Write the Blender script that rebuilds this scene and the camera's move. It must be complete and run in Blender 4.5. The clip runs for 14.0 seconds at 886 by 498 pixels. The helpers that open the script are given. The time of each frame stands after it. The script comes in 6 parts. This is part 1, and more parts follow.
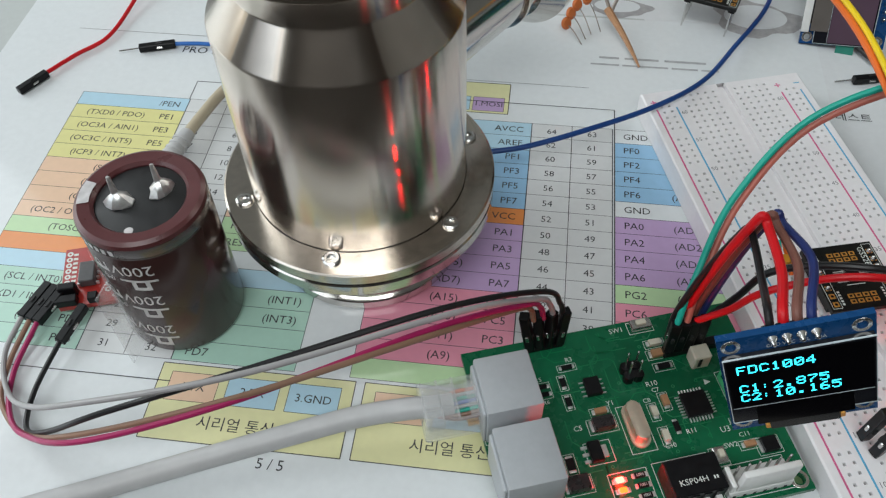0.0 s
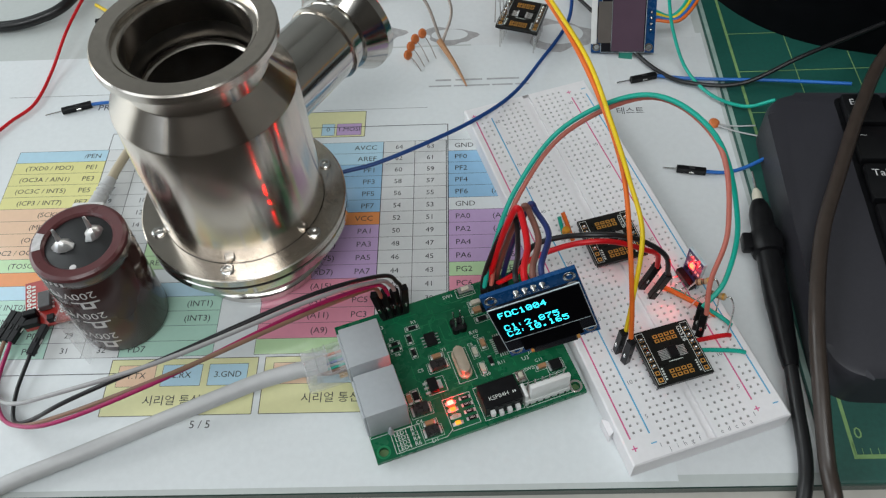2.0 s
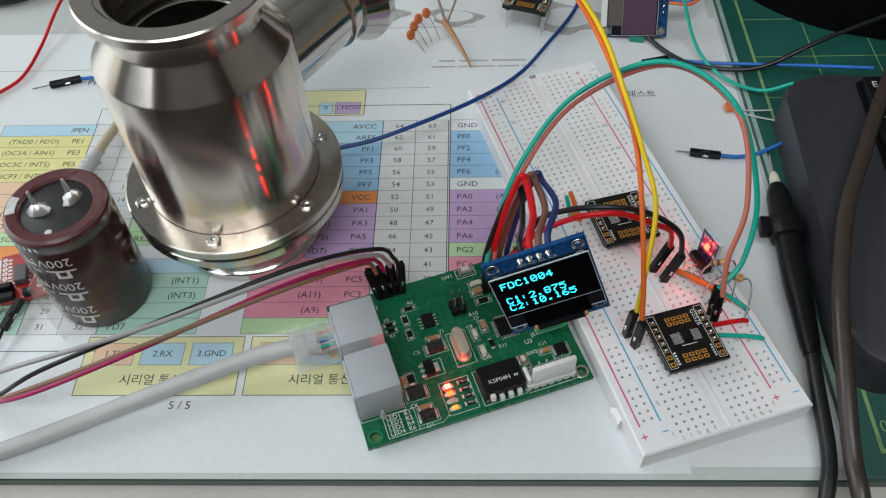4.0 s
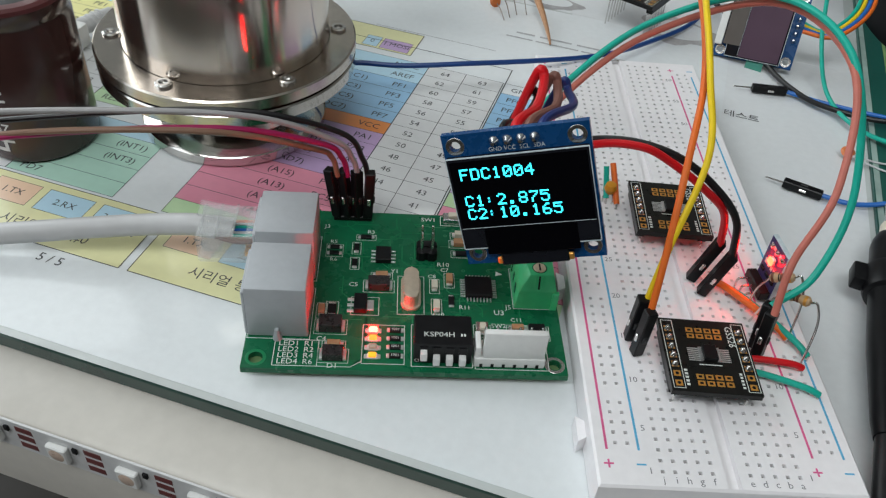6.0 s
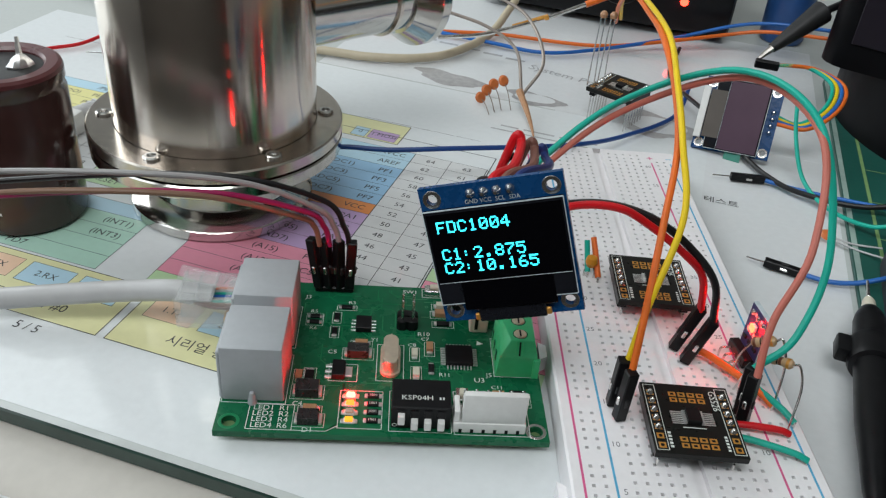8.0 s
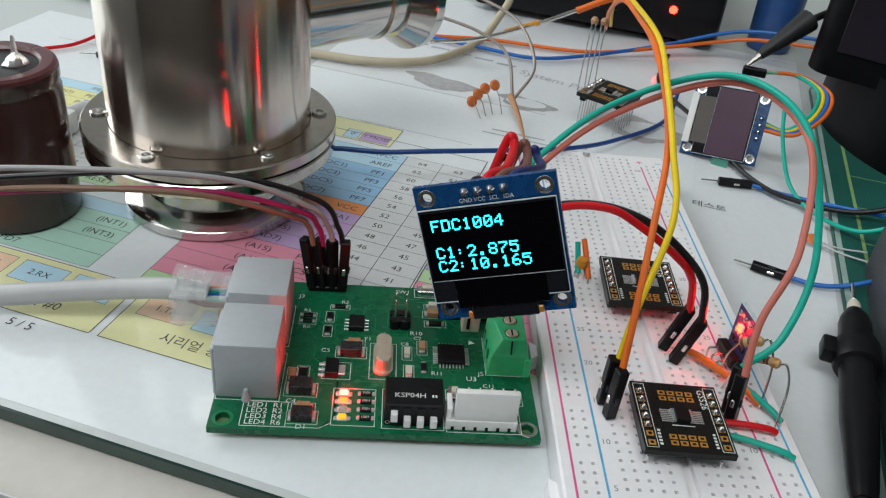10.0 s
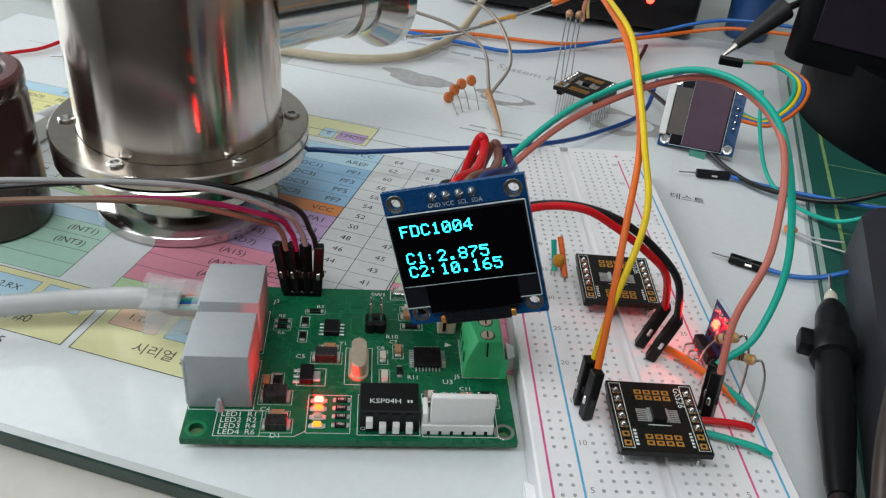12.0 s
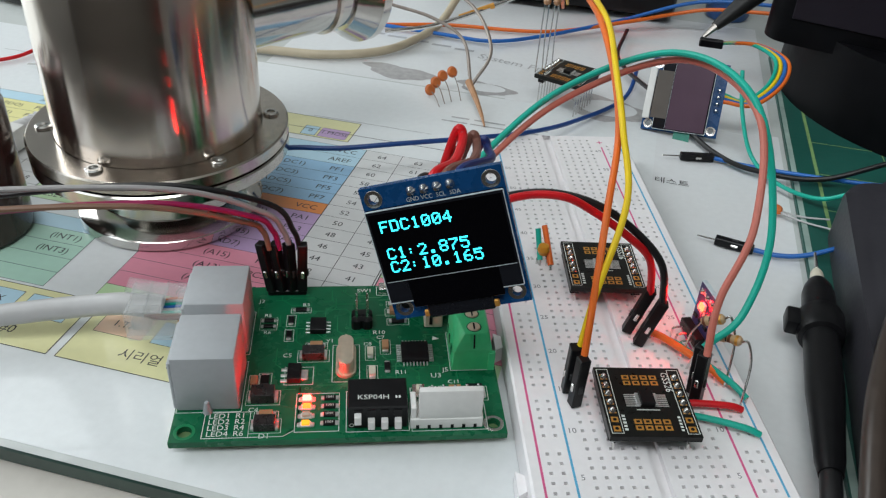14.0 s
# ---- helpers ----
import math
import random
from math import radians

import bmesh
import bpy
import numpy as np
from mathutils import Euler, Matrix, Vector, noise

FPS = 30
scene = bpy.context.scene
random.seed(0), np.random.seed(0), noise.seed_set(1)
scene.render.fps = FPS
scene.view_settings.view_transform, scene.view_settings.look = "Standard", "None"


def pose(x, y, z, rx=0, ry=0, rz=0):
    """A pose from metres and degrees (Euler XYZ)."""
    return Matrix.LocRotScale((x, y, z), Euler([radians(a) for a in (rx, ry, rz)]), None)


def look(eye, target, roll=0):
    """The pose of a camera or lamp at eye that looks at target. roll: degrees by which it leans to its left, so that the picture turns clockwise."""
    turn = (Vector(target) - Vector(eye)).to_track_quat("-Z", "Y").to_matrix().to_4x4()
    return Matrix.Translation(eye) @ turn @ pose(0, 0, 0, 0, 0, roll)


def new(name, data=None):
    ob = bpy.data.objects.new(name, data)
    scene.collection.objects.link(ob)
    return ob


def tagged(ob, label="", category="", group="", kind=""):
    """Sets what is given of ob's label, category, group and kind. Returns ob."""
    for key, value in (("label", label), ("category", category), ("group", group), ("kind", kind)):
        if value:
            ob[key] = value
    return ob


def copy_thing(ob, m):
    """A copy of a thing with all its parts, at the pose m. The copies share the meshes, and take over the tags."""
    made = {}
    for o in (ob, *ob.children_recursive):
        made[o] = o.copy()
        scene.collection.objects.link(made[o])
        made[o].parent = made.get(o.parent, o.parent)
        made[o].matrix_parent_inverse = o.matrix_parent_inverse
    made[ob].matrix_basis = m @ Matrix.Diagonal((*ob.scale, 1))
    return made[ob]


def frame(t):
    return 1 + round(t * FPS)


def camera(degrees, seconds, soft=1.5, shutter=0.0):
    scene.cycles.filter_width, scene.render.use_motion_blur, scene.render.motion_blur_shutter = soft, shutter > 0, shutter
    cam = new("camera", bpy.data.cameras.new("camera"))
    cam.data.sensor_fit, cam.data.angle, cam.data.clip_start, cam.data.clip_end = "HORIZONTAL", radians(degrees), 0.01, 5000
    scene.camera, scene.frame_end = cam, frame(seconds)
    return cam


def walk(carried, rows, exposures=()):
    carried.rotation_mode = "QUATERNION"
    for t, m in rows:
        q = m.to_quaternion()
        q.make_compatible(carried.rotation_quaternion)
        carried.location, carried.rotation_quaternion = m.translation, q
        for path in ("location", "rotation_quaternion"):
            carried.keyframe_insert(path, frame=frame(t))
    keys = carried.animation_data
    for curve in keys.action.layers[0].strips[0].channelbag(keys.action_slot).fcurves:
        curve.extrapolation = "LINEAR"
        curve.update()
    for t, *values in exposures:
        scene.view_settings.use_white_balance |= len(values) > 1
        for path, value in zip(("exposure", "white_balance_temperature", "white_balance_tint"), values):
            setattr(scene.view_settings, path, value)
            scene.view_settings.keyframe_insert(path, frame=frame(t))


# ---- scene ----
cam = camera(55.89, 14.0, soft=1.25)
PATH = [
    (0, (-0.0846, -0.0582, 0.1940), (-0.1030, 0.0640, 0.0367), -1.80),
    (0.5, (-0.0729, -0.0846, 0.2286), (-0.0866, 0.0321, 0.0668), -2.90),
    (1, (-0.0649, -0.0981, 0.2621), (-0.0738, 0.0196, 0.1007), -3.00),
    (1.5, (-0.0554, -0.1025, 0.2610), (-0.0638, 0.0166, 0.1006), -4.40),
    (2, (-0.0485, -0.0978, 0.2583), (-0.0552, 0.0203, 0.0970), -4.10),
    (4.5, (-0.0486, -0.1010, 0.2144), (-0.0568, 0.0259, 0.0600), -2.40),
    (5, (-0.0284, -0.0971, 0.1817), (-0.0580, 0.0405, 0.0396), 2.00),
    (5.5, (-0.0146, -0.0985, 0.1642), (-0.0485, 0.0402, 0.0241), 4.30),
    (6, (-0.0116, -0.0960, 0.1504), (-0.0475, 0.0464, 0.0146), 5.60),
    (6.5, (-0.0071, -0.0946, 0.1413), (-0.0446, 0.0512, 0.0096), 5.60),
    (7, (-0.0046, -0.0998, 0.1444), (-0.0469, 0.0571, 0.0277), 5.10),
    (7.5, (-0.0044, -0.1027, 0.1420), (-0.0469, 0.0562, 0.0282), 5.20),
    (8, (-0.0047, -0.1030, 0.1399), (-0.0469, 0.0569, 0.0273), 5.40),
    (10.5, (-0.0051, -0.1063, 0.1397), (-0.0445, 0.0553, 0.0287), 6.40),
    (11, (-0.0048, -0.1061, 0.1403), (-0.0438, 0.0555, 0.0292), 6.40),
    (11.5, (-0.0048, -0.1045, 0.1402), (-0.0423, 0.0571, 0.0284), 6.10),
    (12, (-0.0024, -0.1020, 0.1416), (-0.0392, 0.0590, 0.0288), 5.50),
    (12.5, (-0.0007, -0.1014, 0.1415), (-0.0373, 0.0593, 0.0283), 4.70),
    (13, (0.0007, -0.1011, 0.1418), (-0.0358, 0.0594, 0.0282), 4.00),
    (13.5, (-0.0007, -0.1009, 0.1414), (-0.0361, 0.0594, 0.0272), 3.70),
    (14, (0.0001, -0.1007, 0.1415), (-0.0351, 0.0597, 0.0273), 3.50),
]
walk(cam, [(t, look(eye, target, roll)) for t, eye, target, roll in PATH], exposures=[(0.0, -0.16), (2.2, -0.16), (5.0, -0.10), (7.0, 0.0), (14.0, 0.0)])

# ---------------------------------------------------------------- world and light
world = bpy.data.worlds.new("world")
scene.world = world
world.use_nodes = True
wn = world.node_tree
sky = wn.nodes.new("ShaderNodeTexSky")
sky.sky_type, sky.sun_disc = "NISHITA", False
sky.sun_elevation, sky.sun_rotation = radians(35), radians(-70)
wn.links.new(sky.outputs[0], wn.nodes["Background"].inputs[0])
wn.nodes["Background"].inputs[1].default_value = 0.08


def area_lamp(name, m, sx, sy, watts, colour):
    data = bpy.data.lights.new(name, "AREA")
    data.shape, data.size, data.size_y, data.energy, data.color = "RECTANGLE", sx, sy, watts, colour
    ob = new(name, data)
    ob.matrix_world = m
    return ob


# daylight from the two tall windows in the wall beside the desk, and the ceiling lamp of the room
area_lamp("window_light", look((-1.44, 0.5, 0.78), (0.0, 0.1, 0.0)), 1.15, 1.35, 17.0, (0.89, 0.975, 1.0))
area_lamp("second_window_light", look((-1.44, -0.85, 0.98), (0.0, 0.0, 0.1)), 1.05, 1.2, 8.0, (0.92, 0.98, 1.0))
area_lamp("ceiling_lamp_light", look((-0.1, -0.8, 1.62), (-0.1, -0.1, 0.0)), 1.25, 0.5, 18.5, (0.94, 0.985, 1.0))

# ---------------------------------------------------------------- mesh helpers (all lengths below in millimetres)
MM = 0.001


def V(x, y, z=0.0):
    return Vector((x * MM, y * MM, z * MM))


def place(x, y, z=0.0, rz=0.0, rx=0.0, ry=0.0):
    return pose(x * MM, y * MM, z * MM, rx, ry, rz)


def thing(name, label, category, m=None, group="", kind=""):
    ob = new(name)
    ob.empty_display_size = 0.01
    if m is not None:
        ob.matrix_world = m
    return tagged(ob, label, category, group, kind)


def part(name, bm, material, parent=None, label="", smooth=True, sharp=32):
    me = bpy.data.meshes.new(name)
    bm.normal_update()
    bm.to_mesh(me)
    bm.free()
    if smooth:
        for p in me.polygons:
            p.use_smooth = True
        me.set_sharp_from_angle(angle=radians(sharp))
    me.materials.append(material)
    ob = new(name, me)
    if parent is not None:
        ob.parent = parent
    if label:
        ob["label"] = label
    return ob


def solo(name, bm, material, label, category, m=None, group="", kind="", smooth=True):
    ob = part(name, bm, material, None, "", smooth)
    if m is not None:
        ob.matrix_world = m
    return tagged(ob, label, category, group, kind)


def box(bm, x0, x1, y0, y1, z0, z1, bevel=0.0, seg=1, m=None):
    r = bmesh.ops.create_cube(bm, size=1.0)
    for v in r["verts"]:
        v.co = V(x0 + (v.co.x + 0.5) * (x1 - x0), y0 + (v.co.y + 0.5) * (y1 - y0), z0 + (v.co.z + 0.5) * (z1 - z0))
    verts = r["verts"]
    if bevel:
        edges = list({e for v in verts for e in v.link_edges})
        out = bmesh.ops.bevel(bm, geom=edges, offset=bevel * MM, segments=seg, profile=0.5, affect="EDGES")
        verts = list({v for f in out["faces"] for v in f.verts} | {v for v in verts if v.is_valid})
    if m is not None:
        bmesh.ops.transform(bm, matrix=m, verts=verts)
    return bm


def cube(*a, **k):
    return box(bmesh.new(), *a, **k)


def lathe(bm, profile, seg=64, m=None):
    """Turns a list of (radius, z) about the z axis."""
    rings, verts = [], []
    for r, z in profile:
        if r < 1e-6:
            ring = [bm.verts.new(V(0, 0, z))]
        else:
            ring = [bm.verts.new(V(r * math.cos(2 * math.pi * i / seg), r * math.sin(2 * math.pi * i / seg), z)) for i in range(seg)]
        rings.append(ring)
        verts += ring
    for a, b in zip(rings, rings[1:]):
        for i in range(seg):
            j = (i + 1) % seg
            if len(a) == 1 and len(b) > 1:
                bm.faces.new((a[0], b[j], b[i]))
            elif len(b) == 1 and len(a) > 1:
                bm.faces.new((a[i], a[j], b[0]))
            elif len(a) > 1:
                bm.faces.new((a[i], a[j], b[j], b[i]))
    if m is not None:
        bmesh.ops.transform(bm, matrix=m, verts=verts)
    return bm


def rod(bm, p0, p1, r0, r1=None, seg=16, cap=0.15):
    """A round bar from p0 to p1 with slightly rounded ends."""
    r1 = r0 if r1 is None else r1
    a, b = Vector(p0), Vector(p1)
    d = b - a
    n = d.length
    m = Matrix.Translation(a * MM) @ d.to_track_quat("Z", "Y").to_matrix().to_4x4()
    c = min(cap, r0 * 0.5, r1 * 0.5)
    return lathe(bm, [(0, 0), (r0 - c, 0), (r0, c), (r1, n - c), (r1 - c, n), (0, n)], seg, m)


def glide(points, n=8):
    """A smooth line through the points."""
    p = [Vector(q) for q in points]
    p = [2 * p[0] - p[1], *p, 2 * p[-1] - p[-2]]
    out = []
    for a, b, c, d in zip(p, p[1:], p[2:], p[3:]):
        for i in range(n):
            u = i / n
            out.append(0.5 * (2 * b + (c - a) * u + (2 * a - 5 * b + 4 * c - d) * u * u + (3 * b - a - 3 * c + d) * u ** 3))
    return out + [p[-2]]


def tube(bm, points, r, seg=10, n=8, smooth=True):
    line = glide(points, n) if smooth else [Vector(q) for q in points]
    rings, up = [], None
    for i, p in enumerate(line):
        t = (line[min(i + 1, len(line) - 1)] - line[max(i - 1, 0)]).normalized()
        if up is None:
            up = t.orthogonal().normalized()
        up = (up - t * up.dot(t)).normalized()
        side = t.cross(up)
        rr = r[0] + (r[1] - r[0]) * i / (len(line) - 1) if isinstance(r, tuple) else r
        rings.append([bm.verts.new((p + (up * math.cos(2 * math.pi * k / seg) + side * math.sin(2 * math.pi * k / seg)) * rr) * MM) for k in range(seg)])
    for a, b in zip(rings, rings[1:]):
        for k in range(seg):
            bm.faces.new((a[k], a[(k + 1) % seg], b[(k + 1) % seg], b[k]))
    bm.faces.new(rings[0][::-1])
    bm.faces.new(rings[-1])
    return bm


def slab(bm, x0, x1, y0, y1, z):
    """One flat printed rectangle."""
    bm.faces.new([bm.verts.new(V(x, y, z)) for x, y in ((x0, y0), (x1, y0), (x1, y1), (x0, y1))])
    return bm


def prism(bm, outline, z0, z1, bevel=0.0):
    """An upright prism over a list of (x, y)."""
    low = [bm.verts.new(V(x, y, z0)) for x, y in outline]
    top = [bm.verts.new(V(x, y, z1)) for x, y in outline]
    n = len(low)
    caps = [bm.faces.new(low[::-1]), bm.faces.new(top)]
    for i in range(n):
        bm.faces.new((low[i], low[(i + 1) % n], top[(i + 1) % n], top[i]))
    if bevel:
        bmesh.ops.bevel(bm, geom=list(caps[1].edges), offset=bevel * MM, segments=2, profile=0.5, affect="EDGES")
    return bm


def rounded(x0, x1, y0, y1, r, n=6):
    out = []
    for cx, cy, a in ((x1 - r, y1 - r, 0), (x0 + r, y1 - r, 90), (x0 + r, y0 + r, 180), (x1 - r, y0 + r, 270)):
        out += [(cx + r * math.cos(radians(a + 90 * i / n)), cy + r * math.sin(radians(a + 90 * i / n))) for i in range(n + 1)]
    return out


def lettering(bm, text, size, x, y, z, m=None, align="CENTER", turn=0.0, wide=1.0, depth=0.0):
    """Adds a line of flat letters to bm: capitals about 0.7 of size high, centred on y."""
    cu = bpy.data.curves.new("letters", "FONT")
    cu.body, cu.size, cu.align_x, cu.align_y = text, size * MM, align, "CENTER"
    cu.resolution_u, cu.extrude = 2, depth * MM
    ob = bpy.data.objects.new("letters", cu)
    scene.collection.objects.link(ob)
    me = bpy.data.meshes.new_from_object(ob.evaluated_get(bpy.context.evaluated_depsgraph_get()))
    full = (m or Matrix()) @ place(x, y, z, turn) @ Matrix.Diagonal((wide, 1, 1, 1))
    me.transform(full)
    bm.from_mesh(me)
    bpy.data.objects.remove(ob)
    bpy.data.curves.remove(cu)
    bpy.data.meshes.remove(me)
    return bm


# ---------------------------------------------------------------- materials
def material(name, colour, rough=0.5, metal=0.0, grain=0.0, grain_size=1.0, stain=0.0, stain_size=15.0, bump=0.0, coat=0.0, alpha_glass=0.0, spread=0.0, spec=0.5):
    """Principled paint with fine grain and broad stains of the given sizes in millimetres."""
    ma = bpy.data.materials.new(name)
    ma.use_nodes = True
    nt = ma.node_tree
    b = nt.nodes["Principled BSDF"]
    b.inputs["Roughness"].default_value, b.inputs["Metallic"].default_value = rough, metal
    b.inputs["Coat Weight"].default_value, b.inputs["Coat Roughness"].default_value = coat, 0.06
    b.inputs["Transmission Weight"].default_value = alpha_glass
    b.inputs["Specular IOR Level"].default_value = spec
    b.inputs["Base Color"].default_value = (*colour, 1)
    co = nt.nodes.new("ShaderNodeTexCoord")
    last = None
    for amount, size, detail in ((grain, grain_size, 4), (stain, stain_size, 3)):
        if not amount:
            continue
        no = nt.nodes.new("ShaderNodeTexNoise")
        no.inputs["Scale"].default_value, no.inputs["Detail"].default_value = 1000 / size / 2, detail
        nt.links.new(co.outputs["Object"], no.inputs["Vector"])
        ra = nt.nodes.new("ShaderNodeMapRange")
        ra.inputs["From Min"].default_value, ra.inputs["From Max"].default_value = 0.3, 0.7
        ra.inputs["To Min"].default_value, ra.inputs["To Max"].default_value = 1 - amount, 1 + amount * 0.5
        nt.links.new(no.outputs["Fac"], ra.inputs["Value"])
        if last is None:
            last = ra.outputs[0]
        else:
            mu = nt.nodes.new("ShaderNodeMath")
            mu.operation = "MULTIPLY"
            nt.links.new(last, mu.inputs[0])
            nt.links.new(ra.outputs[0], mu.inputs[1])
            last = mu.outputs[0]
    if spread:
        oi = nt.nodes.new("ShaderNodeObjectInfo")
        ra = nt.nodes.new("ShaderNodeMapRange")
        ra.inputs["To Min"].default_value, ra.inputs["To Max"].default_value = 1 - spread, 1 + spread
        nt.links.new(oi.outputs["Random"], ra.inputs["Value"])
        if last is None:
            last = ra.outputs[0]
        else:
            mu = nt.nodes.new("ShaderNodeMath")
            mu.operation = "MULTIPLY"
            nt.links.new(last, mu.inputs[0])
            nt.links.new(ra.outputs[0], mu.inputs[1])
            last = mu.outputs[0]
    if last is not None:
        hs = nt.nodes.new("ShaderNodeHueSaturation")
        hs.inputs["Color"].default_value = (*colour, 1)
        nt.links.new(last, hs.inputs["Value"])
        nt.links.new(hs.outputs[0], b.inputs["Base Color"])
        rr = nt.nodes.new("ShaderNodeMath")
        rr.operation = "MULTIPLY"
        rr.inputs[1].default_value = rough
        nt.links.new(last, rr.inputs[0])
        nt.links.new(rr.outputs[0], b.inputs["Roughness"])
    if bump:
        no = nt.nodes.new("ShaderNodeTexNoise")
        no.inputs["Scale"].default_value, no.inputs["Detail"].default_value = 1000 / grain_size / 2, 3
        nt.links.new(co.outputs["Object"], no.inputs["Vector"])
        bu = nt.nodes.new("ShaderNodeBump")
        bu.inputs["Strength"].default_value, bu.inputs["Distance"].default_value = bump, grain_size * 0.15 * MM
        nt.links.new(no.outputs["Fac"], bu.inputs["Height"])
        nt.links.new(bu.outputs[0], b.inputs["Normal"])
    return ma


def glow(name, colour, strength):
    ma = material(name, colour, 0.3)
    b = ma.node_tree.nodes["Principled BSDF"]
    b.inputs["Emission Color"].default_value = (*colour, 1)
    b.inputs["Emission Strength"].default_value = strength
    return ma


def clear(name, colour, rough, mix):
    """Thin clear plastic: see-through, with gloss."""
    ma = bpy.data.materials.new(name)
    ma.use_nodes = True
    nt = ma.node_tree
    out = nt.nodes["Material Output"]
    tr = nt.nodes.new("ShaderNodeBsdfTransparent")
    tr.inputs[0].default_value = (*colour, 1)
    b = nt.nodes["Principled BSDF"]
    b.inputs["Base Color"].default_value = (*colour, 1)
    b.inputs["Roughness"].default_value = rough
    mx = nt.nodes.new("ShaderNodeMixShader")
    mx.inputs[0].default_value = mix
    b.inputs["Specular IOR Level"].default_value = 0.9
    nt.links.new(tr.outputs[0], mx.inputs[1])
    nt.links.new(b.outputs[0], mx.inputs[2])
    nt.links.new(mx.outputs[0], out.inputs[0])
    return ma


def under_glass(name, colour, stain=0.03, grain=0.03):
    """Printed paper lying under the glossy desk cover."""
    return material(name, colour, 0.55, grain=grain, grain_size=1.2, stain=stain, stain_size=60, coat=0.55)


M_PAPER = under_glass("white_paper", (0.72, 0.75, 0.76))
M_DESKTOP = under_glass("white_desk_sheet", (0.52, 0.55, 0.535), 0.05)
M_SHEET2 = under_glass("white_paper_sheet", (0.70, 0.72, 0.73))
M_INK = under_glass("black_ink", (0.035, 0.035, 0.04), 0.2, 0.2)
M_GREYINK = under_glass("faded_grey_ink", (0.46, 0.47, 0.48), 0.25, 0.2)
M_PICTURE = under_glass("grey_printed_picture", (0.44, 0.43, 0.43), 0.3, 0.2)
M_BLUE1 = under_glass("light_blue_print", (0.45, 0.66, 0.78))
M_BLUE2 = under_glass("blue_print", (0.29, 0.51, 0.72))
M_YELLOW = under_glass("yellow_print", (0.74, 0.70, 0.30))
M_CREAM = under_glass("pale_yellow_print", (0.74, 0.72, 0.40))
M_PEACH = under_glass("peach_print", (0.80, 0.55, 0.38))
M_ORANGE = under_glass("orange_print", (0.78, 0.27, 0.07))
M_GREEN = under_glass("green_print", (0.50, 0.70, 0.40))
M_MINT = under_glass("mint_print", (0.42, 0.65, 0.54))
M_PURPLE = under_glass("purple_print", (0.52, 0.36, 0.60))
M_PINK = under_glass("pink_print", (0.78, 0.30, 0.40))
M_GREYCELL = under_glass("pale_grey_print", (0.66, 0.67, 0.67))

M_GLASSEDGE = material("dark_green_glass_edge", (0.03, 0.06, 0.05), 0.15, grain=0.2, grain_size=4)
M_DESKEDGE = material("cream_desk_edge", (0.56, 0.53, 0.48), 0.38, grain=0.05, grain_size=2, stain=0.08, stain_size=40, bump=0.05)
M_STEEL = material("polished_steel", (0.60, 0.58, 0.55), 0.13, 1.0, grain=0.06, grain_size=3, stain=0.12, stain_size=25, bump=0.012)
M_STEELDULL = material("turned_steel", (0.64, 0.585, 0.525), 0.23, 1.0, grain=0.10, grain_size=1, stain=0.10, stain_size=20, bump=0.02)
# darkened steel: painted shade inside the bore, plain dark metal on the clip jaw
M_STEELDARK = material("bore_shade_and_jaw_steel", (0.30, 0.28, 0.26), 0.35, 1.0, grain=0.15, grain_size=3)
M_RUBBER = material("black_rubber", (0.012, 0.012, 0.013), 0.55, grain=0.2, grain_size=1, bump=0.05)
M_SLEEVE = material("brown_plastic_sleeve", (0.044, 0.018, 0.016), 0.24, grain=0.10, grain_size=5, stain=0.15, stain_size=12, bump=0.03, coat=0.2)
M_SLEEVERIM = material("maroon_plastic_rim", (0.10, 0.026, 0.028), 0.32, grain=0.12, grain_size=2, stain=0.1, stain_size=8, bump=0.05)
M_BUNG = material("black_phenolic_disc", (0.014, 0.014, 0.015), 0.5, grain=0.25, grain_size=1.5, bump=0.08)
M_TIN = material("tinned_metal", (0.70, 0.69, 0.67), 0.25, 1.0, grain=0.15, grain_size=0.8, bump=0.04)
M_GREYPRINT = material("pale_grey_marking", (0.60, 0.58, 0.58), 0.5, grain=0.2, grain_size=1)
M_CLEAR = clear("clear_plastic", (0.95, 0.955, 0.955), 0.04, 0.15)
M_FILM = clear("clear_film", (0.97, 0.97, 0.97), 0.12, 0.16)
M_PCB = material("green_solder_mask", (0.006, 0.122, 0.052), 0.3, grain=0.10, grain_size=1.2, stain=0.2, stain_size=9, spec=0.3)
M_PCBTRACE = material("green_trace", (0.010, 0.18, 0.07), 0.3, grain=0.1, grain_size=1, spec=0.3)
M_PCBEDGE = material("board_edge", (0.13, 0.22, 0.09), 0.6, grain=0.2, grain_size=0.8)
M_SILK = material("white_silkscreen", (0.70, 0.74, 0.70), 0.6, grain=0.1, grain_size=0.5)
M_JACK = material("grey_plastic", (0.40, 0.42, 0.44), 0.42, grain=0.04, grain_size=1, stain=0.05, stain_size=10, bump=0.02)
M_SOLDER = material("bright_solder", (0.86, 0.86, 0.85), 0.36, 0.85, grain=0.15, grain_size=0.6, bump=0.05)
M_CHIP = material("black_epoxy", (0.007, 0.007, 0.008), 0.42, grain=0.25, grain_size=0.8, bump=0.05, spec=0.22)
M_BLACKPLASTIC = material("black_plastic", (0.006, 0.006, 0.007), 0.36, grain=0.2, grain_size=1.5, bump=0.03, spec=0.22)
M_WHITEPLASTIC = material("white_plastic", (0.74, 0.74, 0.72), 0.38, grain=0.04, grain_size=1, stain=0.04, stain_size=6)
M_IVORY = material("ivory_plastic", (0.62, 0.58, 0.47), 0.45, grain=0.06, grain_size=1)
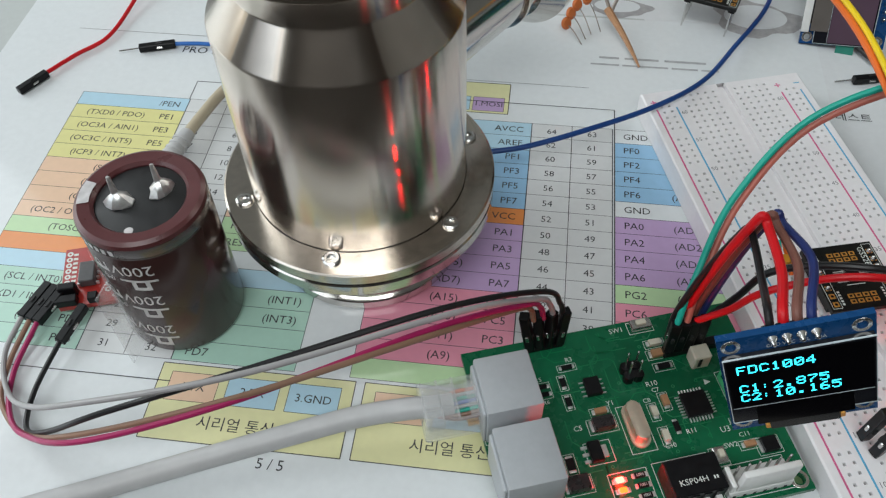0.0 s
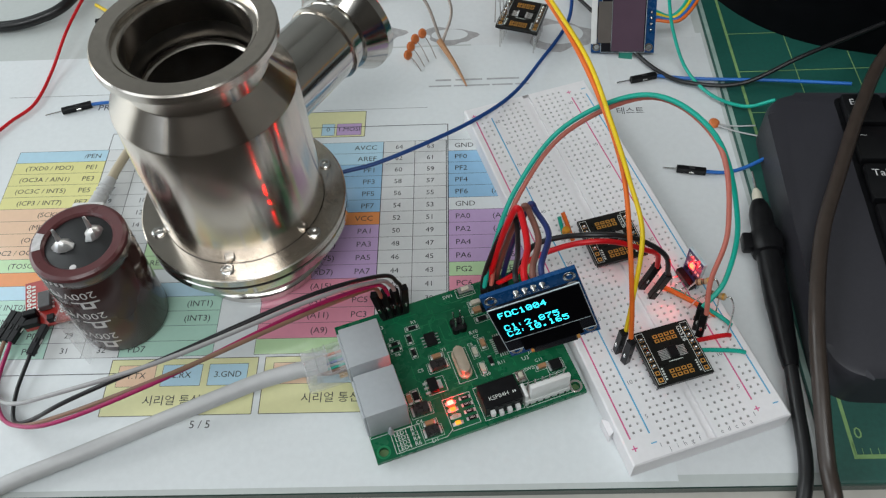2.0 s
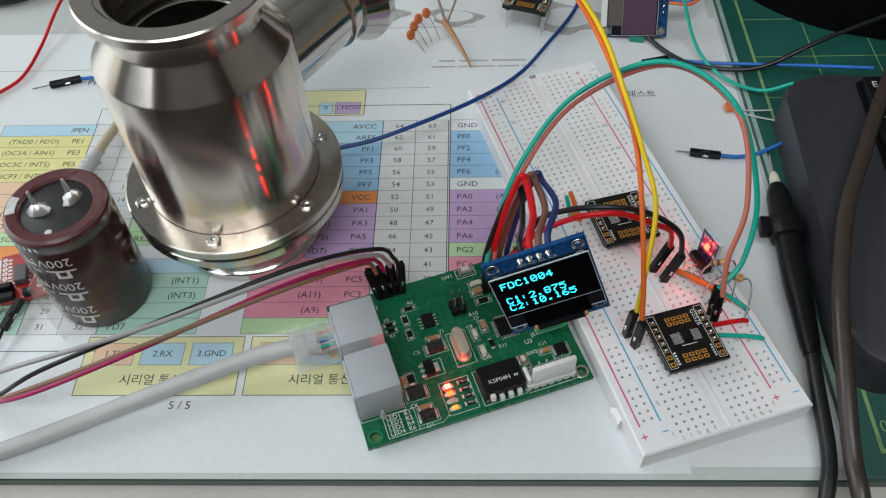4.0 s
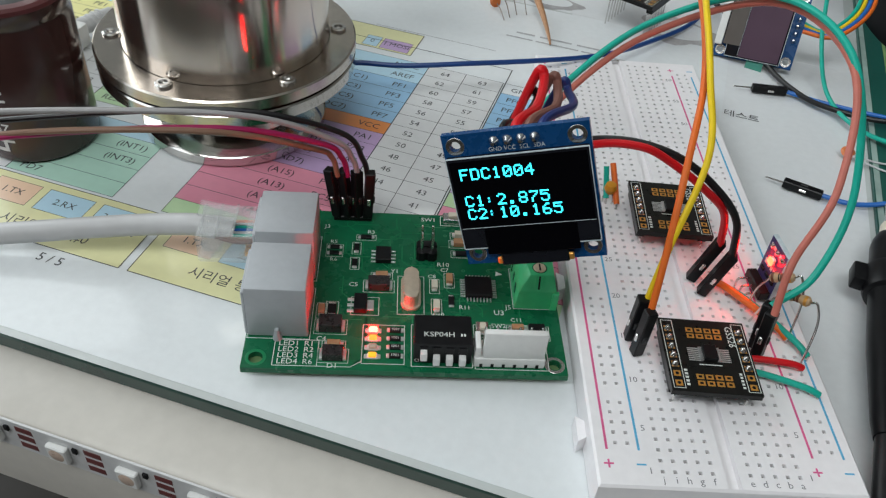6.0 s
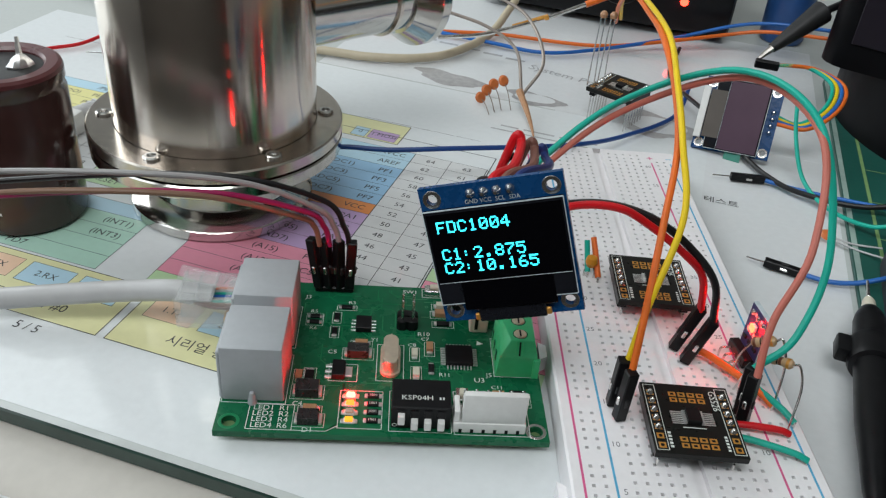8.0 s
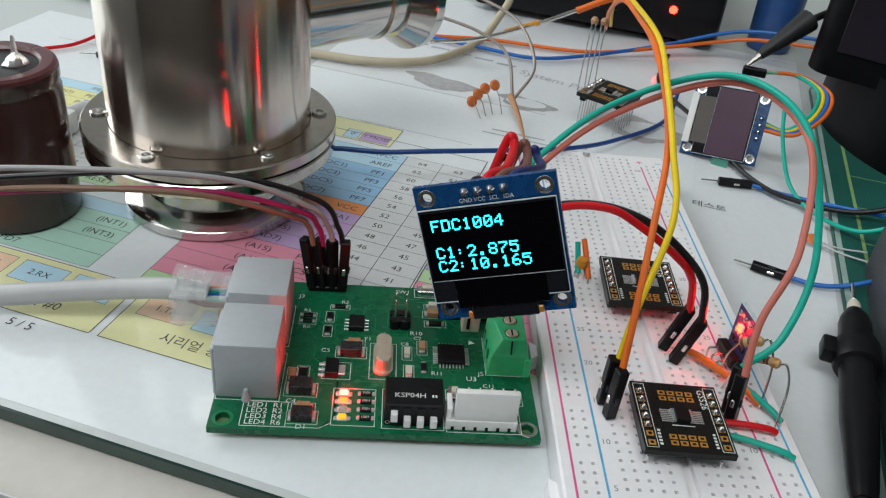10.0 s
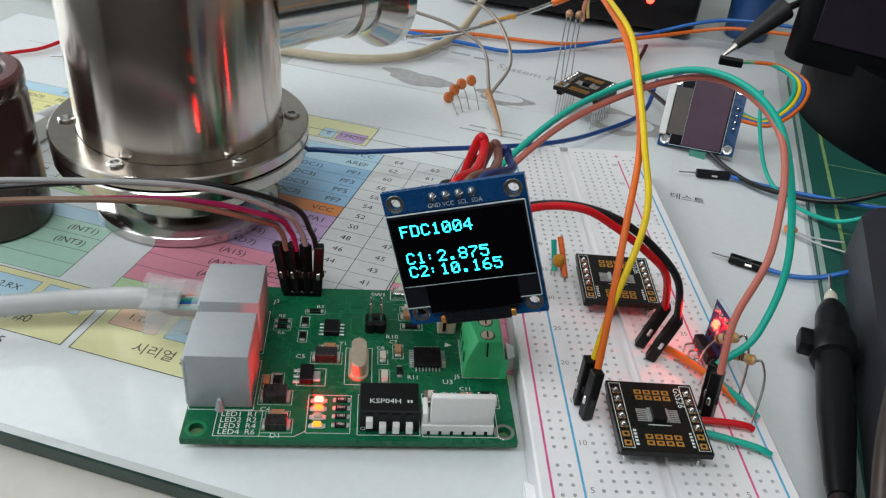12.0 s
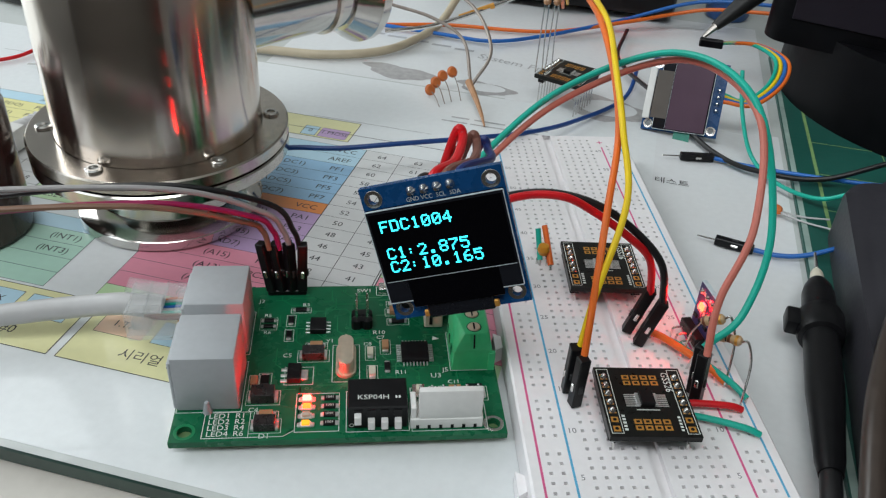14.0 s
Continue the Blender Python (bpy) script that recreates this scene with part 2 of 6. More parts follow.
M_TERMINAL = material("green_terminal_plastic", (0.055, 0.60, 0.24), 0.36, grain=0.06, grain_size=1, stain=0.06, stain_size=6)
M_CERAMIC = material("tan_ceramic", (0.42, 0.22, 0.11), 0.4, grain=0.15, grain_size=0.6)
M_TANTAL = material("dark_tantalum", (0.022, 0.018, 0.019), 0.3, grain=0.2, grain_size=0.8)
M_GOLD = material("gold_pad", (0.78, 0.38, 0.08), 0.34, 0.6, grain=0.15, grain_size=0.5)
M_CRYSTAL = material("crystal_can", (0.66, 0.55, 0.43), 0.33, 0.55, grain=0.1, grain_size=1)
M_BLUEPCB = material("blue_solder_mask", (0.005, 0.056, 0.175), 0.28, grain=0.12, grain_size=1, stain=0.12, stain_size=6, spec=0.35)
M_REDPCB = material("red_solder_mask", (0.38, 0.025, 0.02), 0.35, grain=0.15, grain_size=1, coat=0.3)
M_BLACKPCB = material("black_solder_mask", (0.009, 0.009, 0.008), 0.32, grain=0.2, grain_size=1, spec=0.25)
M_SCREEN = material("black_screen_glass", (0.002, 0.002, 0.003), 0.08, grain=0.1, grain_size=5, spec=0.12)
M_SCREENOFF = material("dull_purple_screen_glass", (0.10, 0.062, 0.088), 0.12, grain=0.08, grain_size=6, spec=0.4)
M_GLASSRIM = material("screen_glass_rim", (0.010, 0.011, 0.015), 0.1, grain=0.1, grain_size=3, spec=0.4)
M_CYAN = glow("lit_cyan_pixels", (0.04, 0.80, 1.0), 2.3)
M_BOARD = material("white_breadboard_plastic", (0.84, 0.82, 0.83), 0.5, grain=0.03, grain_size=1, stain=0.04, stain_size=20)
# grey for the hole floors, standing in for the shade of deep holes
M_HOLE = material("hole_floor_shade", (0.23, 0.22, 0.22), 0.7, grain=0.2, grain_size=1)
M_LINEPINK = material("magenta_rail_line", (0.72, 0.12, 0.30), 0.5, grain=0.15, grain_size=1.5)
M_LINEBLUE = material("blue_rail_line", (0.10, 0.42, 0.66), 0.5, grain=0.15, grain_size=1.5)
M_LABEL = material("grey_board_lettering", (0.20, 0.20, 0.21), 0.6, grain=0.2, grain_size=0.6)
M_MAT = material("green_cutting_mat", (0.008, 0.074, 0.057), 0.45, grain=0.15, grain_size=0.8, stain=0.12, stain_size=30, bump=0.06)
M_MATLINE = material("yellow_green_mat_line", (0.20, 0.34, 0.13), 0.5, grain=0.2, grain_size=1.5)
M_MATEDGE = material("pale_worn_mat_edge", (0.30, 0.40, 0.36), 0.5, grain=0.2, grain_size=3)
M_KEYBOARD = material("dark_grey_keyboard_shell", (0.030, 0.029, 0.036), 0.5, grain=0.10, grain_size=0.8, stain=0.08, stain_size=20, bump=0.12)
M_KEY = material("black_keycap", (0.006, 0.006, 0.007), 0.42, grain=0.2, grain_size=1, bump=0.05, spec=0.25)
M_KEYPRINT = material("white_key_lettering", (0.62, 0.62, 0.62), 0.5, grain=0.1, grain_size=0.5)
M_DEVICE = material("glossy_black_shell", (0.004, 0.004, 0.005), 0.45, spec=0.08, grain=0.2, grain_size=4, stain=0.2, stain_size=30)
M_DEVICESCREEN = material("dim_screen", (0.016, 0.013, 0.019), 0.3, spec=0.15, grain=0.08, grain_size=6, stain=0.1, stain_size=30)
M_SILVER = material("silver_plate", (0.62, 0.62, 0.63), 0.3, 0.6, grain=0.06, grain_size=2)
M_CABLEWHITE = material("pale_grey_cable", (0.50, 0.50, 0.50), 0.42, grain=0.05, grain_size=2, stain=0.07, stain_size=15, bump=0.03)
M_CABLECREAM = material("cream_cable", (0.50, 0.43, 0.31), 0.45, grain=0.06, grain_size=2, stain=0.06, stain_size=15)
M_CABLEBROWN = material("dark_brown_cable", (0.040, 0.028, 0.022), 0.38, grain=0.2, grain_size=2)
M_CABLEBLACK = material("black_cable", (0.010, 0.010, 0.011), 0.4, grain=0.2, grain_size=2)
M_LEDRED = glow("lit_red_led", (1.0, 0.0026, 0.0010), 250)
M_LEDPCB = glow("bright_red_led", (1.0, 0.0016, 0.0009), 850)
M_LEDAMBER = glow("lit_amber_led", (1.0, 0.008, 0.0010), 70)
M_LEDDIM = glow("dim_red_led", (1.0, 0.012, 0.006), 28)
M_LEDYELLOW = glow("lit_yellow_led", (1.0, 0.32, 0.02), 1.3)
M_BRASS = material("dull_brass", (0.72, 0.62, 0.46), 0.42, 0.35, grain=0.15, grain_size=0.8, bump=0.04)
M_GREYCHIP = material("grey_epoxy", (0.085, 0.083, 0.085), 0.4, grain=0.2, grain_size=0.8, bump=0.04)
M_LEDOFF = material("clear_led", (0.55, 0.42, 0.34), 0.3, grain=0.1, grain_size=0.5)
M_RESIST = material("tan_resistor", (0.55, 0.36, 0.20), 0.4, grain=0.15, grain_size=0.8)
M_BANDBROWN = material("brown_band", (0.16, 0.05, 0.02), 0.45, grain=0.1, grain_size=0.5)
M_STRIP = material("white_led_strip", (0.60, 0.60, 0.60), 0.4, grain=0.06, grain_size=1.2)
M_COPPERRED = material("dark_red_copper_pad", (0.14, 0.035, 0.035), 0.4, grain=0.2, grain_size=1)
M_WALL = material("painted_wall", (0.33, 0.325, 0.31), 0.8, grain=0.03, grain_size=5, stain=0.06, stain_size=200, bump=0.05)
# unseen floor, kept very dark so the steel body mirrors dark bands
M_FLOOR = material("grey_floor", (0.05, 0.042, 0.034), 0.5, grain=0.1, grain_size=10, stain=0.15, stain_size=150)
M_DARKFURN = material("dark_cabinet", (0.03, 0.03, 0.033), 0.5, grain=0.1, grain_size=10, stain=0.1, stain_size=150)

M_CEILING = material("white_ceiling", (0.78, 0.77, 0.74), 0.8, grain=0.03, grain_size=5, stain=0.05, stain_size=200)
# darker than the other walls only to deepen reflections in the steel
M_WALLDARK = material("unseen_wall_darkened", (0.09, 0.08, 0.07), 0.8, grain=0.03, grain_size=5, stain=0.06, stain_size=200, bump=0.05)
# blue sensor board turned violet: the red led's glow painted into its colour
M_SENSOR = material("blue_mask_tinted_red", (0.05, 0.045, 0.16), 0.35, grain=0.15, grain_size=1)
M_GREYLEAD = material("grey_brown_wire", (0.27, 0.23, 0.20), 0.4, 0.3, grain=0.15, grain_size=2)


def brushed(ma, amount):
    """Turned finish: reflections drawn out along the axis."""
    nt = ma.node_tree
    b = nt.nodes["Principled BSDF"]
    b.inputs["Anisotropic"].default_value = amount
    b.inputs["Anisotropic Rotation"].default_value = 0.25
    tg = nt.nodes.new("ShaderNodeTangent")
    tg.direction_type, tg.axis = "RADIAL", "Z"
    nt.links.new(tg.outputs[0], b.inputs["Tangent"])
    return ma


M_TURNED = brushed(material("turned_polished_steel", (0.72, 0.645, 0.575), 0.17, 1.0, grain=0.06, grain_size=3, stain=0.10, stain_size=25), 0.92)


def wire_colour(name, colour):
    return material(name + "_insulation", colour, 0.38, grain=0.06, grain_size=2, stain=0.10, stain_size=12, bump=0.02, spec=0.35)


W_RED = wire_colour("red", (0.62, 0.008, 0.014))
W_BLACK = wire_colour("black", (0.012, 0.012, 0.013))
W_GREY = wire_colour("grey", (0.36, 0.35, 0.35))
W_MAGENTA = wire_colour("magenta", (0.36, 0.015, 0.10))
W_BROWN = wire_colour("tan_brown", (0.26, 0.15, 0.10))
W_BLUE = wire_colour("blue", (0.010, 0.060, 0.24))
W_BRIGHTBLUE = wire_colour("bright_blue", (0.02, 0.14, 0.48))
W_NAVY = wire_colour("navy", (0.020, 0.035, 0.15))
W_GREEN = wire_colour("sea_green", (0.008, 0.40, 0.30))
W_SALMON = wire_colour("salmon", (0.52, 0.155, 0.115))
W_YELLOW = wire_colour("yellow", (0.82, 0.58, 0.015))
W_ORANGE = wire_colour("orange", (0.74, 0.15, 0.02))
W_CHOCOLATE = wire_colour("chocolate", (0.20, 0.085, 0.065))

# ---------------------------------------------------------------- the room
ROOM = (-1500.0, 1900.0, -1700.0, 1300.0, -740.0, 1700.0)
x0, x1, y0, y1, z0, z1 = ROOM
solo("floor", cube(x0, x1, y0, y1, z0 - 60, z0), M_FLOOR, "plain grey office floor", "floor", kind="structure", smooth=False)
solo("ceiling", cube(x0, x1, y0, y1, z1, z1 + 60), M_CEILING, "plain off-white ceiling", "ceiling", kind="structure", smooth=False)
solo("wall_east", cube(x1, x1 + 80, y0, y1, z0, z1), M_WALL, "plain added wall out of view", "wall", kind="structure", smooth=False)
solo("wall_north", cube(x0, x1, y1, y1 + 80, z0, z1), M_WALL, "plain added wall out of view", "wall", kind="structure", smooth=False)
# added wall out of view, darkened to put dark bands into the steel
solo("wall_south", cube(x0, x1, y0 - 80, y0, z0, z1), M_WALLDARK, "plain added wall out of view", "wall", kind="structure", smooth=False)
WIN = (-100.0, 1100.0, 60.0, 1500.0)
WIN_B = (-1400.0, -300.0, 300.0, 1640.0)
bm = bmesh.new()
box(bm, x0 - 80, x0, y0, WIN_B[0], z0, z1)
box(bm, x0 - 80, x0, WIN_B[0], WIN_B[1], z0, WIN_B[2])
box(bm, x0 - 80, x0, WIN_B[0], WIN_B[1], WIN_B[3], z1)
box(bm, x0 - 80, x0, WIN_B[1], WIN[0], z0, z1)
box(bm, x0 - 80, x0, WIN[1], y1, z0, z1)
box(bm, x0 - 80, x0, WIN[0], WIN[1], z0, WIN[2])
box(bm, x0 - 80, x0, WIN[0], WIN[1], WIN[3], z1)
solo("wall_west", bm, M_WALL, "painted wall with two tall window openings", "wall", kind="structure", smooth=False)

# ---------------------------------------------------------------- the desk
profile = [(1250, -5.2), (-6, -5.2), (-12, -5.4), (-17.0, -6.0), (-19.4, -7.6), (-20.2, -10.0), (-20.2, -32), (-17, -36), (1250, -36)]
bm = bmesh.new()
ends = [[bm.verts.new(V(x, y, z)) for y, z in profile] for x in (-1100.0, 1100.0)]
n = len(profile)
for i in range(n):
    bm.faces.new((ends[0][i], ends[0][(i + 1) % n], ends[1][(i + 1) % n], ends[1][i]))
bm.faces.new(ends[0][::-1])
bm.faces.new(ends[1])
desk = solo("desk", bm, M_DESKEDGE, "cream office desk with a rounded front edge", "desk")
for x in (-1000, 1000):
    for y in (60, 1180):
        part("leg", cube(x - 25, x + 25, y - 25, y + 25, z0, -30, 2), M_DARKFURN, desk)
glass = solo("glass_desk_cover", cube(-1040, 1040, -3.75, 1230, -5.1, -0.25, 0.6), M_GLASSEDGE, "glass desk cover with a dark green edge", "desk cover")
solo("desk_sheet", slab(bmesh.new(), -1038, 1038, -3.5, 1228, -0.2), M_DESKTOP, "white glossy sheet under the desk glass", "desk sheet", kind="structure", smooth=False)

# ---------------------------------------------------------------- the printed pin chart
chart = solo("pin_chart", cube(-281, 15, -1.6, 208.5, -0.16, -0.10), M_PAPER, "white sheet with a coloured pin chart, under glass", "paper sheet", smooth=False)
PITCH = 6.35
TOP_ROW = 145.5


def row_y(i):
    return TOP_ROW - PITCH * i


cells, ink = [], bmesh.new()


def patch(ma, x0, x1, y0, y1, z):
    cells.append((ma, slab(bmesh.new(), x0, x1, y0, y1, z)))


def cell(x0, x1, i, ma, rows=1):
    patch(ma, x0, x1, row_y(i) - PITCH / 2 - PITCH * (rows - 1), row_y(i) + PITCH / 2, -0.06)


def line(x0, y0, x1, y1, w=0.22):
    if abs(x1 - x0) > abs(y1 - y0):
        slab(ink, x0, x1, y0 - w / 2, y0 + w / 2, -0.03)
    else:
        slab(ink, x0 - w / 2, x0 + w / 2, min(y0, y1), max(y0, y1), -0.03)


def cell_text(text, x, i, align, size=3.6):
    lettering(ink, text, size, x, row_y(i) - 0.2, -0.02, align=align)


# right half: port names on both sides of the even and odd pin numbers
right_in = [("AVCC", "", M_BLUE1), ("AREF", "", M_BLUE1), ("PF1", "(ADC1)", M_BLUE2), ("PF3", "(ADC3)", M_BLUE2), ("PF5", "(ADC5)", M_BLUE2), ("PF7", "(ADC7)", M_BLUE2),
            ("VCC", "", M_ORANGE), ("PA1", "(AD1)", M_PURPLE), ("PA3", "(AD3)", M_PURPLE), ("PA5", "(AD5)", M_PURPLE), ("PA7", "(AD7)", M_PURPLE),
            ("PC7", "(A15)", M_PINK), ("PC5", "(A13)", M_PINK), ("PC3", "(A11)", M_PINK), ("PC1", "(A9)", M_PINK), ("PG0", "", M_GREEN)]
right_out = [("GND", "", None), ("PF0", "(ADC0)", M_BLUE2), ("PF2", "(ADC2)", M_BLUE2), ("PF4", "(ADC4)", M_BLUE2), ("PF6", "(ADC6)", M_BLUE2), ("GND", "", None),
             ("PA0", "(AD0)", M_PURPLE), ("PA2", "(AD2)", M_PURPLE), ("PA4", "(AD4)", M_PURPLE), ("PA6", "(AD6)", M_PURPLE), ("PG2", "(ALE)", M_GREEN),
             ("PC6", "(A14)", M_PINK), ("PC4", "(A12)", M_PINK), ("PC2", "(A10)", M_PINK), ("PC0", "(A8)", M_PINK), ("PG1", "", M_GREEN)]
XA, XB, XC, XD, XE = -126.5, -84.3, -71.0, -57.8, -17.0
for i, ((a, b, ma), (c, d, mb)) in enumerate(zip(right_in, right_out)):
    cell(XA, XB, i, ma)
    if mb:
        cell(XD + 0.9, XE, i, mb)
    cell(XB, XC, i, M_GREYCELL)
    cell(XC, XD, i, M_GREYCELL)
    cell_text(a, XB - 2.6, i, "RIGHT")
    if b:
        cell_text(b, XB - 16.5, i, "RIGHT")
    cell_text(str(64 - 2 * i), (XB + XC) / 2, i, "CENTER", 3.3)
    cell_text(str(63 - 2 * i), (XC + XD) / 2, i, "CENTER", 3.3)
    cell_text(c, XD + 3.4, i, "LEFT")
    if d:
        cell_text(d, XD + 18.0, i, "LEFT")
# left half
left_out = [("/PEN", "", M_BLUE1), ("PE1", "(TXD0 / PDO)", M_YELLOW), ("PE3", "(OC3A / AIN1)", M_YELLOW), ("PE5", "(OC3C / INT5)", M_YELLOW), ("PE7", "(ICP3 / INT7)", M_YELLOW),
            ("PB1", "(SCK)", M_PEACH), ("PB3", "(MISO)", M_PEACH), ("PB5", "(OC1A)", M_PEACH), ("PB7", "(OC2 / OC1C)", M_PEACH), ("PG3", "(TOSC2)", M_GREEN), ("VCC", "", M_ORANGE),
            ("XTAL", "", M_BLUE1), ("PD0", "(SCL / INT0)", M_MINT), ("PD2", "(RXD1 / INT2)", M_MINT), ("PD4", "(ICP1)", M_MINT), ("PD6", "(T1)", M_MINT)]
left_in = [("", "", M_BLUE1), ("", "", M_YELLOW), ("", "", M_YELLOW), ("", "", M_YELLOW), ("", "", M_PEACH), ("", "", M_PEACH), ("", "", M_PEACH), ("PB6", "", M_PEACH),
           ("PG4", "", M_GREEN), ("RESET", "", M_GREEN), ("", "", None), ("", "", M_BLUE1), ("PD1", "(INT1)", M_MINT), ("PD3", "(INT3)", M_MINT), ("PD5", "", M_MINT), ("PD7", "", M_MINT)]
XF, XG, XH, XI, XJ = -241.5, -202.6, -189.0, -175.6, -141.5
for i, ((a, b, ma), (c, d, mb)) in enumerate(zip(left_out, left_in)):
    cell(XF, XG, i, ma)
    if mb:
        cell(XI, XJ, i, mb)
    cell(XG, XH, i, M_GREYCELL)
    cell(XH, XI, i, M_GREYCELL)
    cell_text(a, XG - 2.6, i, "RIGHT")
    if b:
        cell_text(b, XG - 13.0, i, "RIGHT", 3.4)
    cell_text(str(1 + 2 * i), (XG + XH) / 2, i, "CENTER", 3.3)
    cell_text(str(2 + 2 * i), (XH + XI) / 2, i, "CENTER", 3.3)
    if c:
        cell_text(c, XI + 3.0, i, "LEFT")
    if d:
        cell_text(d, XJ - 3.0, i, "RIGHT")
# grid lines
for i in range(17):
    y = row_y(i) + PITCH / 2
    for a, b in ((XF, XG), (XG, XI), (XI, XJ), (XA, XB), (XB, XD), (XD + 0.9, XE)):
        line(a, y, b, y, 0.15)
ybot, ytop = row_y(15) - PITCH / 2, row_y(0) + PITCH / 2
for x, w in ((XF, 0.15), (XG, 0.3), (XH, 0.2), (XI, 0.3), (XJ, 0.15), (XA, 0.15), (XB, 0.3), (XC, 0.2), (XD, 0.3)):
    line(x, ybot, x, ytop, w)
# module outline round both halves
line(XD + 0.7, 36.0, XD + 0.7, 158.0, 0.35)
line(XG - 0.4, 158.0, XD + 0.7, 158.0, 0.3)
line(XG - 0.4, ytop, XG - 0.4, 158.0, 0.25)
line(XG - 34, 40.6, XI + 2, 40.6, 0.3)


def frame_box(x0, x1, y0, y1, ma, w=0.25):
    patch(ma, x0, x1, y0, y1, -0.055)
    line(x0, y0, x1, y0, w), line(x0, y1, x1, y1, w), line(x0, y0, x0, y1, w), line(x1, y0, x1, y1, w)


def small_box(x0, x1, y0, y1, ma, text):
    patch(ma, x0, x1, y0, y1, -0.048)
    line(x0, y0, x1, y0, 0.15), line(x0, y1, x1, y1, 0.15), line(x0, y0, x0, y1, 0.15), line(x1, y0, x1, y1, 0.15)
    lettering(ink, text, 3.3, (x0 + x1) / 2, (y0 + y1) / 2, -0.02)


frame_box(-126.0, -92.8, 152.2, 167.4, M_CREAM)
small_box(-111.5, -106.0, 153.2, 160.0, M_BLUE1, "0")
small_box(-105.0, -94.4, 153.2, 160.0, M_PURPLE, "1.MOSI")
for n, x in enumerate((-177.0, -122.0)):
    frame_box(x, x + 52.5, 24.2, 46.0, M_CREAM)
    small_box(x + 3.2, x + 16.5, 35.3, 43.6, M_PEACH, "1.TX")
    small_box(x + 19.0, x + 33.0, 35.3, 43.6, M_BLUE1, "2.RX")
    small_box(x + 35.5, x + 49.2, 35.3, 43.6, M_BLUE1, "3.GND")
    lettering(ink, "시리얼 통신 #%d" % n, 4.2, x + 27.0, 29.6, -0.02)
lettering(ink, "5 / 5", 4.0, -141.4, 20.6, -0.02)
lettering(ink, "PRO Mo", 5.0, -214.0, 174.6, -0.02, align="LEFT")
line(-257, 183.0, -150, 183.0, 0.18)
line(-112, 168.5, -66, 168.5, 0.15)
for ma, b in cells:
    part("printed_cell", b, ma, chart, ma.name.replace("_", " "), smooth=False)
part("printed_text", ink, M_INK, chart, "black printed text and lines", smooth=False)
# two lines of small type that cannot be lettered
bm = bmesh.new()
x = -62.5
for w in (7, 12, 14.5):
    slab(bm, x, x + w, 184.9, 186.0, -0.02)
    x += w + 2.0
x = -65.5
for w in (10, 16, 9, 6):
    slab(bm, x, x + w, 181.2, 182.1, -0.02)
    x += w + 1.2
part("type_line", bm, M_GREYINK, chart, "two grey lines of small type", smooth=False)

sheet = solo("test_sheet", cube(-46, 60.5, 0.5, 212, -0.19, -0.17), M_SHEET2, "white paper sheet with one printed word, under glass", "paper sheet", smooth=False)
part("printed_word", lettering(bmesh.new(), "테스트", 4.4, 21.5, 162.4, -0.03), M_INK, sheet, smooth=False)
sheet = solo("document_sheet", cube(-150, 58, 209.5, 335, -0.18, -0.12), M_SHEET2, "white document sheet with faded grey print, under glass", "paper sheet", smooth=False)
bm = bmesh.new()
lettering(bm, "System Prog", 7.5, -66, 249.5, -0.02, turn=-10, align="LEFT")
for i in range(5):
    slab(bm, -122 + 11 * i, -113 + 11 * i, 258.6 - 1.4 * i, 260.6 - 1.4 * i, -0.03)
part("printed_text", bm, M_GREYINK, sheet, smooth=False)
for cx, cy, rx, ry, hollow in ((-94, 219.5, 16, 6.5, 0), (-56, 216, 12, 6, 0.72), (-5, 214, 16, 11, 0.72)):
    bm = bmesh.new()
    ring = [2 * math.pi * k / 32 for k in range(32)]
    wob = [1 + 0.16 * math.sin(3 * q + cx) + 0.07 * math.sin(7 * q) for q in ring]
    a = [bm.verts.new(V(cx + rx * w * math.cos(q), cy + ry * w * math.sin(q) - 0.12 * rx * math.cos(q), -0.05)) for q, w in zip(ring, wob)]
    if not hollow:
        bm.faces.new(a)
    else:
        b = [bm.verts.new(V(cx + hollow * rx * math.cos(q), cy + (hollow - 0.06) * ry * math.sin(q) + 0.6, -0.05)) for q in ring]
        for k in range(32):
            bm.faces.new((a[k], a[(k + 1) % 32], b[(k + 1) % 32], b[k]))
    part("printed_picture", bm, M_PICTURE, sheet, "faded grey printed picture", smooth=False)

# ---------------------------------------------------------------- cutting mat
mat_ob = solo("cutting_mat", prism(bmesh.new(), rounded(62, 420, -4, 300, 4), 0.0, 1.6, 0.3), M_MAT, "green cutting mat with yellow-green grid lines", "cutting mat")
bm = bmesh.new()
for i in range(14):
    slab(bm, 71.2 + 25.4 * i - 0.2, 71.2 + 25.4 * i + 0.2, 5, 292, 1.63)
for i in range(12):
    slab(bm, 71.2, 410, 5 + 25.4 * i - 0.2, 5 + 25.4 * i + 0.2, 1.64)
for i in range(110):
    slab(bm, 71.2 + 2.54 * i, 71.4 + 2.54 * i, 5.4, 7.5 if i % 5 else 9.5, 1.65)
for i in range(12):
    lettering(bm, str(i), 5.5, 74 + 25.4 * i, 12.5, 1.66)
slab(bm, 70.6, 71.8, 4.4, 292, 1.65)
slab(bm, 70.6, 410, 4.0, 5.4, 1.655)
part("grid", bm, M_MATLINE, mat_ob, "yellow-green grid lines and numbers", smooth=False)
part("edge_strip", slab(bmesh.new(), 62.4, 64.2, 0, 296, 1.62), M_MATEDGE, mat_ob, "pale worn edge", smooth=False)

